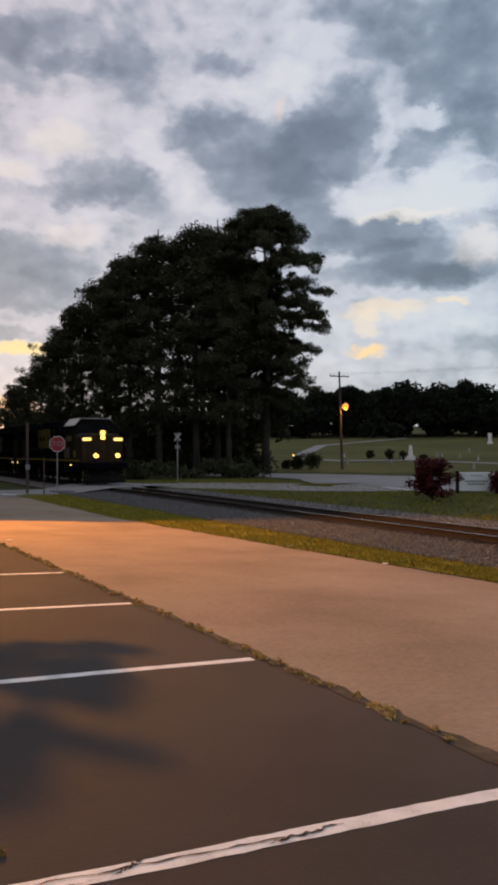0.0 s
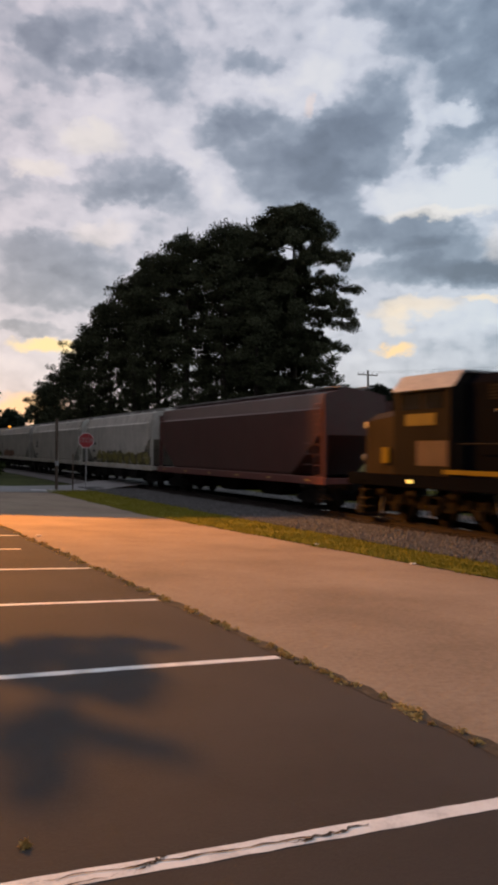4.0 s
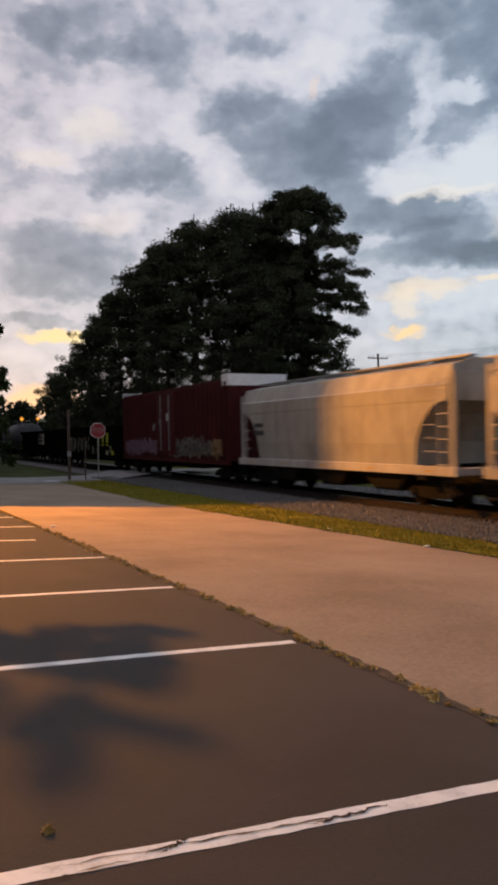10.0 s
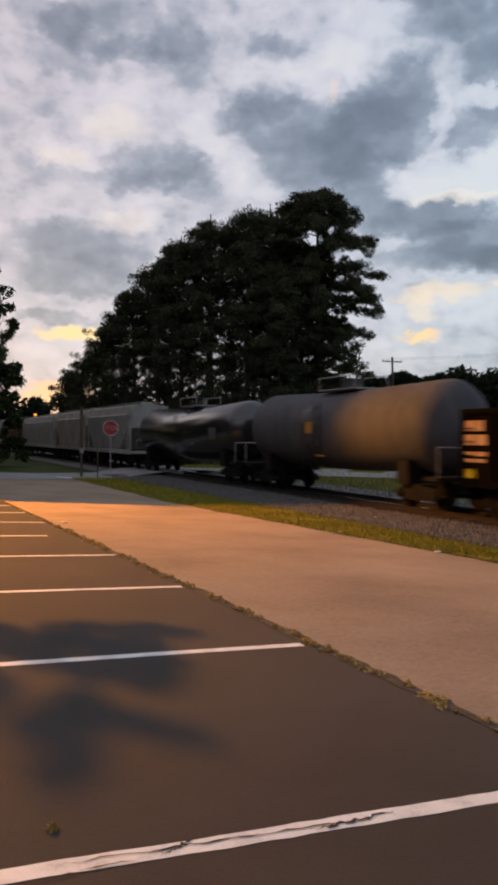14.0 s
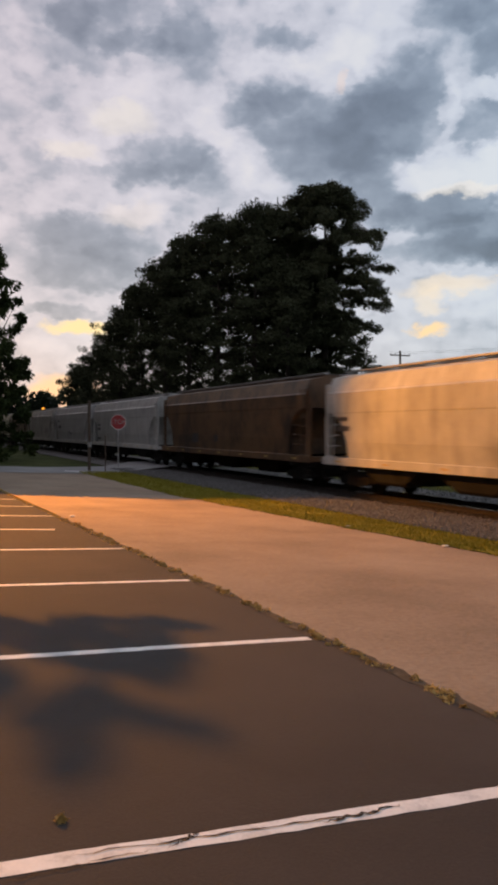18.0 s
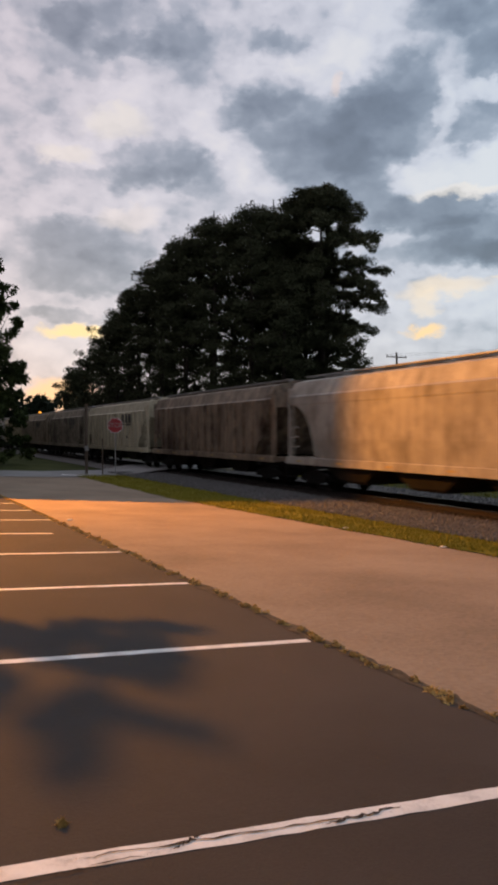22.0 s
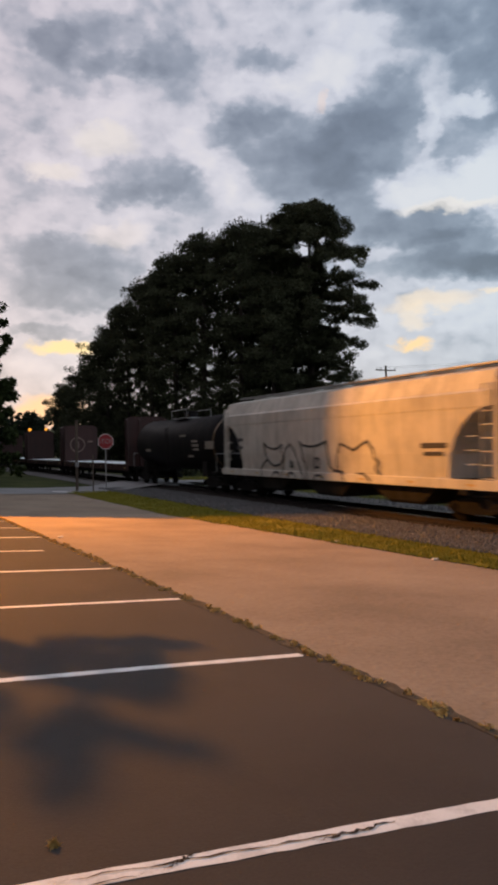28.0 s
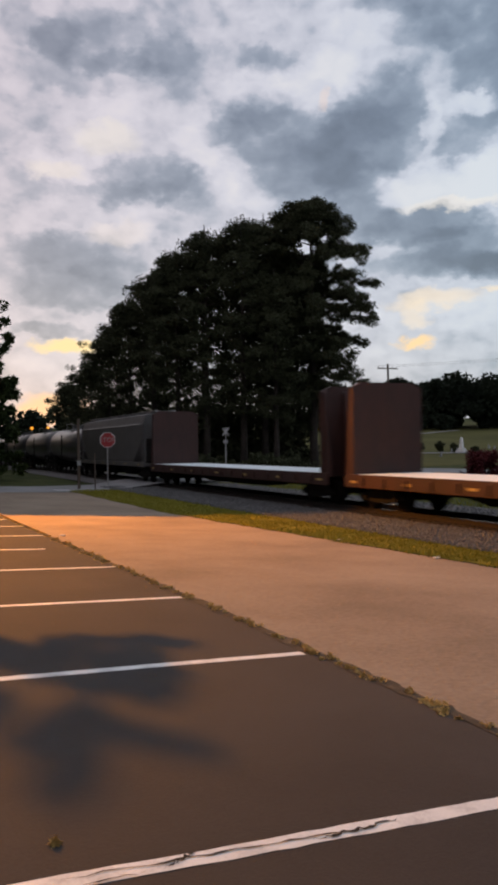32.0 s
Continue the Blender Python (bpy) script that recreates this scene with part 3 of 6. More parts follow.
def crushed(name, lo, hi, n, mat, label, rng, base, quads):
    y = 6 + 42 * rng.random(n) ** 1.5
    x = rng.uniform(lo, hi, n)
    s = rng.uniform(0.03, 0.07, n)
    a = rng.uniform(0, 6.28, n)
    v = base[None] * s[:, None, None] * rng.uniform(0.7, 1.3, (n, 8, 3))
    c, d = np.cos(a)[:, None], np.sin(a)[:, None]
    vx = v[:, :, 0] * c - v[:, :, 1] * d + x[:, None]
    vy = v[:, :, 0] * d + v[:, :, 1] * c + y[:, None]
    z = np.array([ground_z(p, q) for p, q in zip(x, y)]) + 0.05 + rng.uniform(0, 0.045, n)
    vz = v[:, :, 2] + z[:, None]
    vs = np.stack([vx, vy, vz], -1).reshape(-1, 3)
    fs = (quads[None] + (np.arange(n) * 8)[:, None, None]).reshape(-1, 4)
    tagged(part(name, (vs.tolist(), [], fs.tolist()), mat), label, "ballast", kind="stuff")


ballast()


def blades(name, material, places, heights, widths, lean, label, category):
    rng = np.random.default_rng(len(places))
    n = len(places)
    p = np.array(places)
    a = rng.uniform(0, 6.28, n)
    h = np.array(heights)
    w = np.array(widths)
    lx, ly = rng.normal(0, lean, n) * h, rng.normal(0, lean, n) * h
    dx, dy = np.cos(a) * w / 2, np.sin(a) * w / 2
    v = np.zeros((n, 3, 3))
    v[:, 0] = p + np.stack([dx, dy, 0 * a], -1)
    v[:, 1] = p - np.stack([dx, dy, 0 * a], -1)
    v[:, 2] = p + np.stack([lx, ly, h], -1)
    f = np.arange(n * 3).reshape(-1, 3)
    return tagged(part(name, (v.reshape(-1, 3).tolist(), [], f.tolist()), material), label, category, kind="stuff")


def verges():
    rng = np.random.default_rng(11)
    pl, hs, ws = [], [], []
    for i in range(42000):
        y = 5 + 40 * rng.random() ** 1.4
        x = rng.uniform(9.4, 12.5)
        x += 0.25 * noise.noise((y * 0.7, x * 0.2, 2))
        if noise.noise((x * 1.1, y * 0.8, 4)) < -0.45:
            continue
        pl.append((x, y, ground_z(x, y) + 0.01))
        hs.append(rng.uniform(0.03, 0.10))
        ws.append(rng.uniform(0.012, 0.03))
    blades("verge_grass", "blade", pl, hs, ws, 0.5, "yellow-green short grass along the lane", "grass")
    pl, hs, ws = [], [], []
    for i in range(15000):
        y, x = rng.uniform(20, 62), rng.uniform(20.5, 34)
        pl.append((x, y, ground_z(x, y) - 0.02))
        hs.append(rng.uniform(0.05, 0.16))
        ws.append(rng.uniform(0.03, 0.06))
    blades("far_verge_grass", "blade", pl, hs, ws, 0.5, "short grass beyond the railway", "grass")


verges()

# -- trees --


def leaf_cloud(centres, radii, per, size, rng, flat=0.7, thin=0.35):
    """Many small leaves round clump centres; spiky where thin is small."""
    c = np.repeat(np.array(centres), per, 0)
    r = np.repeat(np.array(radii), per, 0)
    n = len(c)
    d = rng.normal(size=(n, 3))
    d /= np.linalg.norm(d, axis=1)[:, None]
    rad = rng.random(n) ** 0.45
    p = c + d * (r * rad)[:, None] * np.array((1, 1, flat))
    out = d * 0.8 + rng.normal(size=(n, 3)) * 0.6
    out /= np.linalg.norm(out, axis=1)[:, None]
    side = np.cross(out, rng.normal(size=(n, 3)))
    side /= np.linalg.norm(side, axis=1)[:, None]
    s = size * rng.uniform(0.6, 1.4, n)[:, None]
    v = np.stack([p - out * s * 0.4 + side * s * thin * 0.5, p - out * s * 0.4 - side * s * thin * 0.5, p + out * s * 0.6], 1)
    return v.reshape(-1, 3).tolist(), [], np.arange(n * 3).reshape(-1, 3).tolist()


def joint_weeds():
    """Low dry tufts in the joint between lot and lane."""
    rng = np.random.default_rng(21)
    cs, rs = [], []
    for i in range(330):
        y = 1.0 + i * 0.088 + rng.uniform(-0.04, 0.04)
        k = noise.noise((y * 2.3, 0, 7))
        if k < -0.1:
            continue
        for j in range(1 + int(3 * max(k, 0) + rng.random())):
            x = 3.33 + rng.normal(0, 0.04)
            py = y + rng.normal(0, 0.05)
            cs.append((x, py, ground_z(x, py) + 0.012))
            rs.append(rng.uniform(0.025, 0.06))
    for j in range(2):
        x, py = 0.62 + rng.normal(0, 0.015), 3.2 + rng.normal(0, 0.015)
        cs.append((x, py, ground_z(x, py) + 0.02))
        rs.append(0.018)
    tagged(part("joint_weeds", leaf_cloud(cs, rs, 46, 0.034, rng, 0.75, 0.5), "tuft"), "dry weeds in the joint of the asphalt", "weeds", kind="stuff")
    # grit washed along the joint
    vs, fs = [], []
    for i, y in enumerate(steps(0.5, 29, 0.12)):
        w = max(0.015, 0.06 + 0.07 * noise.noise((y * 1.7, 3, 1)) + 0.05 * noise.noise((y * 6, 3, 4)))
        for s in (-1, 1):
            x = 3.335 + s * w + 0.05 * noise.noise((y * 5, s, 9))
            vs.append((x, y, ground_z(x, y) + 0.016))
        if i:
            fs.append((2 * i - 2, 2 * i - 1, 2 * i + 1, 2 * i))
    tagged(part("joint_grit", (vs, [], fs), "grit"), "dark grit and earth in the joint", "dirt", kind="structure")
    # cracks through the nearest line and the lane's edge
    rnd = random.Random(4)
    for x0, y0, x1, y1, w in ((0.55, 2.90, 2.0, 2.79, 0.008), (0.95, 2.82, 1.15, 2.92, 0.010), (1.6, 2.80, 2.05, 2.82, 0.014), (0.3, 2.80, 0.9, 2.83, 0.006)):
        vs, fs = [], []
        for i in range(25):
            u = i / 24
            x, y = x0 + (x1 - x0) * u, y0 + (y1 - y0) * u + rnd.uniform(-0.012, 0.012)
            e = w * rnd.uniform(0.2, 1.0) * (1 - abs(2 * u - 1) ** 3)
            vs += [(x, y - e, ground_z(x, y) + 0.020), (x, y + e, ground_z(x, y) + 0.020)]
            if i:
                fs.append((2 * i - 2, 2 * i, 2 * i + 1, 2 * i - 1))
        tagged(part("asphalt_crack", (vs, [], fs), "crack"), "thin dark crack across the asphalt", "crack", kind="structure")


def pine(x, y, h, spread, base, seed, per=105, lean=0.0, dense=3.0):
    rng = np.random.default_rng(seed)
    t = thing("pine_tree", pose(x, y, ground_z(x, y) - 0.05), "tall dark pine with bare lower trunk and ragged crown", "tree", "pines behind the railway")
    r0 = 0.016 * h
    bend = [(lean * (z / h) ** 1.5 + 0.25 * noise.noise((z * 0.1, seed, 0)), 0.25 * noise.noise((z * 0.1, seed, 9)), z) for z in np.linspace(0, h, 9)]
    rings = [[(b[0] + math.cos(a) * rr, b[1] + math.sin(a) * rr, b[2]) for a in np.linspace(0, 6.283, 9)[:-1]] for b, rr in zip(bend, np.linspace(r0, 0.05, 9))]
    part("trunk", loft(rings), "bark", t, smooth=True)
    limbs, cs, rs = bmesh.new(), [], []
    n = int(h * 2.3)
    for i in range(n):
        u = base + (0.93 - base) * (i + rng.random()) / n
        z = u * h
        k = (u - base) / (1 - base)
        # crown widest halfway up, domed at the top
        reach = spread * (0.5 + 0.5 * math.sin(min(k * 2.3, 1.57))) * math.sqrt(max(0.3, 1 - k ** 4.5)) * rng.uniform(0.62, 1.06)
        a = rng.uniform(0, 6.283)
        bx, by = np.interp(z, [b[2] for b in bend], [b[0] for b in bend]), np.interp(z, [b[2] for b in bend], [b[1] for b in bend])
        rise = reach * rng.uniform(-0.12, 0.34) * (1 - 0.8 * k)
        e = (bx + math.cos(a) * reach, by + math.sin(a) * reach, z + rise)
        rod(limbs, (bx, by, z), e, 0.018 * reach + 0.02, 0.015, 4)
        m = max(3, int(reach / 0.6))
        for j in range(m):
            q = 0.38 + 0.62 * (j + rng.random() * 0.6) / m
            sx = rng.normal(0, 0.45)
            cs.append((bx + (e[0] - bx) * q + sx, by + (e[1] - by) * q - sx, z + rise * q + rng.normal(0.1, 0.25)))
            rs.append(rng.uniform(0.55, 1.05))
    # the rounded top
    for j in range(100):
        a, q = rng.uniform(0, 6.283), math.sqrt(rng.random())
        cs.append((bend[-1][0] + math.cos(a) * q * spread * 0.46, bend[-1][1] + math.sin(a) * q * spread * 0.46, h - 0.8 - 1.7 * q ** 3 - rng.random() ** 1.3 * 4.0))
        rs.append(rng.uniform(0.65, 1.0))
    for j in range(int(dense * h)):
        z = h * rng.uniform(base * 0.9, 0.9)
        a, q = rng.uniform(0, 6.283), spread * 0.62 * math.sqrt(rng.random())
        cs.append((math.cos(a) * q, math.sin(a) * q, z))
        rs.append(rng.uniform(1.0, 1.7))
    part("limb", limbs, "bark", t)["kind"] = "stuff"
    o = part("crown", leaf_cloud(cs, rs, per, 0.25, rng, 0.62, 0.5), "pine", t)
    o["kind"] = "stuff"
    return t


def tall_pine(x, y, h, seed, depth, reach, per=120):
    """A pine with whorls of limbs that droop at their ends and carry flat pads, with gaps between. depth, reach: how far the limbs go, by metres below the top."""
    rng = np.random.default_rng(seed)
    t = thing("pine_tree", pose(x, y, ground_z(x, y) - 0.05), "tallest dark pine with drooping layered limbs and gaps of sky", "tree", "pines behind the railway")
    axis = [(0.3 * noise.noise((z * 0.1, seed, 0)), 0.3 * noise.noise((z * 0.1, seed, 9)), z) for z in np.linspace(0, h - 0.6, 10)]
    rings = [[(b[0] + math.cos(a) * rr, b[1] + math.sin(a) * rr, b[2]) for a in np.linspace(0, 6.283, 11)[:-1]] for b, rr in zip(axis, np.linspace(0.017 * h, 0.05, 10))]
    part("trunk", loft(rings), "bark", t, smooth=True)
    limbs, cs, rs = bmesh.new(), [], []
    d, turn = 1.0, 0.0
    while d < depth[-1]:
        for k in range(5):
            turn += 2.4 + rng.normal(0, 0.3)
            dd = d + rng.normal(0, 0.55)
            r = np.interp(dd, depth, reach) * rng.uniform(0.66, 1.14)
            z = h - dd
            bx, by = np.interp(z, [b[2] for b in axis], [b[0] for b in axis]), np.interp(z, [b[2] for b in axis], [b[1] for b in axis])
            c, s = math.cos(turn), math.sin(turn)
            up, droop = rng.uniform(0.02, 0.2) * r, (rng.uniform(0.0, 0.34) if d > 5 else 0.06) * r
            line = [(bx + c * r * q, by + s * r * q, z + up * math.sin(min(q * 2.4, 3.14)) - droop * q ** 2) for q in (0.0, 0.3, 0.6, 0.85, 1.0)]
            for p, q in zip(line, line[1:]):
                rod(limbs, p, q, 0.02 + 0.010 * r, 0.014 + 0.006 * r, 5)
            for q in np.linspace(0.36, 1.0, max(3, int(r * 1.3))):
                p = [np.interp(q, (0.0, 0.3, 0.6, 0.85, 1.0), [v[i] for v in line]) for i in range(3)]
                for side in (-1, 1):
                    w = rng.uniform(0.1, 0.75) * (1.15 - 0.5 * q) * side
                    cs.append((p[0] - s * w + rng.normal(0, 0.12), p[1] + c * w + rng.normal(0, 0.12), p[2] + rng.normal(0.05, 0.22)))
                    rs.append(rng.uniform(0.42, 0.95))
        d += rng.uniform(1.05, 1.6) if d > 6 else 0.8
    for j in range(95):
        dd = rng.uniform(0.5, 5.2)
        a, q = rng.uniform(0, 6.283), math.sqrt(rng.random()) * np.interp(dd, depth, reach) * 0.85
        cs.append((math.cos(a) * q, math.sin(a) * q, h - dd))
        rs.append(rng.uniform(0.5, 0.85))
    part("limb", limbs, "bark", t)["kind"] = "stuff"
    part("crown", leaf_cloud(cs, rs, per, 0.24, rng, 0.68, 0.5), "pine", t)["kind"] = "stuff"


def broad_tree(x, y, h, spread, seed, base=0.15, per=60, size=0.34, label="leafy roadside tree", clumps=150):
    rng = np.random.default_rng(seed)
    t = thing("leafy_tree", pose(x, y, ground_z(x, y) - 0.05), label, "tree")
    part("trunk", rod(bmesh.new(), (0, 0, 0), (0.1, 0, h * 0.7), 0.02 * h, 0.05, 9), "bark", t, smooth=True)
    limbs, cs, rs = bmesh.new(), [], []
    for i in range(clumps):
        u = rng.uniform(base, 1)
        k = (u - base) / (1 - base)
        r = spread * math.sqrt(max(0.03, 1 - (2 * k - 0.75) ** 2 * 0.62)) * (1 - 0.45 * k) * math.sqrt(rng.random())
        a = rng.uniform(0, 6.283)
        p = (math.cos(a) * r, math.sin(a) * r, u * h)
        cs.append(p)
        rs.append(rng.uniform(0.5, 1.0) * spread * 0.2)
        if i % 5 == 0:
            rod(limbs, (0, 0, max(0.12 * h, u * h * 0.65)), p, 0.05, 0.015, 4)
    part("limb", limbs, "bark", t)["kind"] = "stuff"
    o = part("crown", leaf_cloud(cs, rs, per, size, rng, 0.8, 0.6), "leaf", t)
    o["kind"] = "stuff"
    return t


def trees():
    # the stand of pines
    for i, (x, y, h, s, b, lean) in enumerate((
            (37.5, 75.0, 27.2, 5.0, 0.26, 0.0), (34.2, 73.6, 26.3, 5.0, 0.22, 0.0),
            (31.0, 76.0, 25.5, 4.8, 0.20, 0.0), (28.8, 79.0, 23.6, 4.6, 0.18, 0.0), (27.2, 82.5, 21.7, 4.4, 0.16, 0.0), (25.8, 87.0, 19.6, 4.2, 0.14, 0.0),
            (24.8, 93.0, 16.8, 4.0, 0.10, 0.0), (24.3, 100.0, 13.6, 3.8, 0.08, 0.0), (23.8, 110.0, 11.7, 3.6, 0.06, 0.0), (38.5, 81.0, 25.0, 5.6, 0.2, 0.0),
            (33.5, 83.0, 23.2, 5.2, 0.2, 0.0), (31.0, 90.0, 20.5, 5.2, 0.15, 0.0), (43.0, 79.0, 22.0, 5.4, 0.2, 0.0), (36.5, 70.5, 20.0, 4.6, 0.25, 0.0))):
        pine(x, y, h + 0.9, s, b, 20 + i, lean=lean, dense=0.1 if x > 33 else 1.1, per=74 if x > 33 else 85)
    depth = (0, 0.8, 1.7, 3.6, 5.4, 7.3, 8.5, 11.6, 14.7, 17.8, 20.2, 22.0)
    tall_pine(41.8, 71.8, 29.0, 11, depth, (1.2, 3.0, 3.8, 4.4, 5.8, 6.9, 6.3, 6.4, 6.6, 6.5, 5.6, 3.6))
    tall_pine(41.9, 75.5, 23.5, 12, (0, 1.0, 2.5, 5, 9, 13, 17, 19), (0.8, 2.2, 3.2, 4.4, 5.6, 6.2, 5.2, 3.0))
    broad_tree(6.2, 62.0, 16.5, 3.9, 71, 0.02, 90, label="dark leafy tree beside the road", clumps=220)
    # unseen trees added along the far side of the road to shade the train
    for x, y, h, r, k in ((0.5, 57.0, 19.0, 5.0, 72), (1.8, 73.0, 22.0, 5.6, 73), (3.4, 86.0, 23.0, 5.8, 74), (5.0, 100.0, 23.0, 5.8, 75), (6.6, 114.0, 23.0, 5.8, 76), (8.2, 129.0, 23.0, 5.8, 78), (-7.0, 60.0, 18.0, 5.5, 77)):
        broad_tree(x, y, h, r, k, 0.04, 70, 0.5, "unseen leafy roadside tree added to shade the train", 200)
    # undergrowth below the pines
    rng = np.random.default_rng(5)
    cs, rs = [], []
    for i in range(340):
        u = rng.random() ** 0.8
        x, y = 22 + 20 * u + rng.normal(0, 1.2), 104 - 32 * u ** 0.7 + rng.uniform(0, 7)
        z = rng.uniform(0, 1) ** 1.2 * (7.5 - 1.5 * u)
        cs.append((x, y, ground_z(x, y) + z))
        rs.append(rng.uniform(0.9, 1.8))
    tagged(part("undergrowth", leaf_cloud(cs, rs, 90, 0.5, rng, 0.8, 0.6), "pine"), "dark thicket below the pines", "undergrowth", kind="stuff")
    # low scrub at the edge of the stand
    cs, rs = [], []
    for i in range(60):
        u = rng.random()
        x, y = 24 + 12.5 * u, 66 - 2 * u + rng.uniform(-1, 3)
        cs.append((x, y, ground_z(x, y) + rng.uniform(0.1, 1.3)))
        rs.append(rng.uniform(0.5, 1.0))
    tagged(part("scrub", leaf_cloud(cs, rs, 70, 0.3, rng, 0.8, 0.6), "pine"), "dark green scrub at the foot of the pines", "scrub", kind="stuff")
    # woods on the skyline
    cs, rs = [], []
    for i in range(620):
        a = radians(rng.uniform(30, 62))
        d = rng.uniform(205, 250)
        x, y = math.sin(a) * d, math.cos(a) * d
        top = 12.6 + 3.5 * noise.noise((a * 14, 0, 3)) + 3.0 * noise.noise((a * 40, 0, 5)) + (math.degrees(a) - 42) * 0.12
        cs.append((x, y, ground_z(x, y) + rng.uniform(0.05, 1) ** 0.8 * top))
        rs.append(rng.uniform(2.0, 4.0))
    tagged(part("far_woods", leaf_cloud(cs, rs, 200, 1.0, rng, 0.75, 0.8), "woods"), "dark woods along the skyline", "woods", kind="stuff")
    # tall trees added out of view on the other side, to block sky light
    cs, rs = [], []
    for i in range(900):
        y = rng.uniform(-70, 135)
        x = rng.uniform(-34, -24) - (8 if y < 40 else -14 * smoothstep(40, 60, y))
        if i % 3 == 0:
            x, y = rng.uniform(-40, 60), rng.uniform(-62, -48)
        cs.append((x, y, ground_z(x, y) + rng.random() * 19))
        rs.append(rng.uniform(2.0, 4.0))
    tagged(part("tree_belt", leaf_cloud(cs, rs, 80, 1.6, rng, 0.9, 0.7), "woods"), "added unseen trees that block sky light from the lot", "woods", kind="stuff")
    cs, rs = [], []
    for i in range(200):
        x, y = rng.uniform(-30, 52), rng.uniform(150, 175)
        cs.append((x, y, ground_z(x, y) + rng.random() * (9.5 + 2.5 * noise.noise((x * 0.09, 0, 1)))))
        rs.append(rng.uniform(1.6, 3.0))
    tagged(part("far_thicket", leaf_cloud(cs, rs, 90, 1.2, rng, 0.8, 0.7), "woods"), "dark trees far along the railway", "woods", kind="stuff")


trees()
joint_weeds()

# -- signs, lamps and what stands about --


def text_mesh(body, size, depth=0.004):
    cu = bpy.data.curves.new("text", "FONT")
    cu.body, cu.size, cu.extrude, cu.align_x, cu.align_y = body, size, depth, "CENTER", "CENTER"
    ob = new("text", cu)
    me = bpy.data.meshes.new_from_object(ob.evaluated_get(bpy.context.evaluated_depsgraph_get()))
    bpy.data.objects.remove(ob)
    return me


def lot_tree(x0, y0):
    """A small tree out of view, its outer boughs placed to shade the lot."""
    rng = np.random.default_rng(31)
    z0 = ground_z(x0, y0)
    t = thing("leafy_tree", pose(x0, y0, z0 - 0.05), "small leafy tree beside the lot", "tree")
    part("trunk", rod(bmesh.new(), (0, 0, 0), (0.15, 0, 5.6), 0.11, 0.05, 10), "bark", t, smooth=True)
    limbs, cs, rs = bmesh.new(), [], []
    # outer boughs, each between the lamp and the patch it shades: its place there, half-width, half-length
    for gx, gy, rx, ry in ((1.58, 6.75, 0.34, 0.26), (2.02, 6.62, 0.26, 0.16), (2.36, 6.32, 0.2, 0.09), (1.32, 6.3, 0.26, 0.34), (1.75, 6.05, 0.34, 0.26), (1.86, 5.5, 0.2, 0.36), (1.66, 5.0, 0.2, 0.3), (1.42, 5.4, 0.28, 0.36),
                           (1.12, 4.55, 0.2, 0.26), (1.27, 4.15, 0.18, 0.24), (0.86, 4.2, 0.22, 0.42), (1.0, 5.9, 0.2, 0.3), (0.8, 3.6, 0.14, 0.2), (1.55, 3.85, 0.2, 0.12), (0.75, 6.6, 0.3, 0.5), (0.5, 5.2, 0.25, 0.6)):
        gz = ground_z(gx, gy)
        limb_end = None
        for k in range(int((8 + rx * ry * 330) * (1.0 if gy > 5.3 else 0.36))):
            a, q = rng.uniform(0, 6.283), math.sqrt(rng.random())
            qx, qy = gx + math.cos(a) * q * rx, gy + math.sin(a) * q * ry
            u = (LAMP_AT[1] - y0 - rng.normal(0, 0.12)) / (LAMP_AT[1] - qy)
            cs.append((LAMP_AT[0] + (qx - LAMP_AT[0]) * u - x0, LAMP_AT[1] + (qy - LAMP_AT[1]) * u - y0, LAMP_AT[2] + (gz - LAMP_AT[2]) * u - z0))
            rs.append(rng.uniform(0.025, 0.05))
            limb_end = limb_end or cs[-1]
        rod(limbs, (0.12, 0, min(5.5, limb_end[2] + 0.3)), limb_end, 0.011, 0.004, 5)
    for k in range(170):
        u = rng.random()
        r = 1.45 * math.sqrt(rng.random()) * (1 - 0.5 * u)
        a = rng.uniform(0, 6.283)
        cs.append((math.cos(a) * r, math.sin(a) * r, 3.6 + 2.6 * u))
        rs.append(rng.uniform(0.15, 0.3))
        if k % 6 == 0:
            rod(limbs, (0.1, 0, 2.2 + u), cs[-1], 0.03, 0.01, 4)
    part("limb", limbs, "bark", t)["kind"] = "stuff"
    part("crown", leaf_cloud(cs, rs, 52, 0.06, rng, 0.9, 0.6), "leaf", t)["kind"] = "stuff"


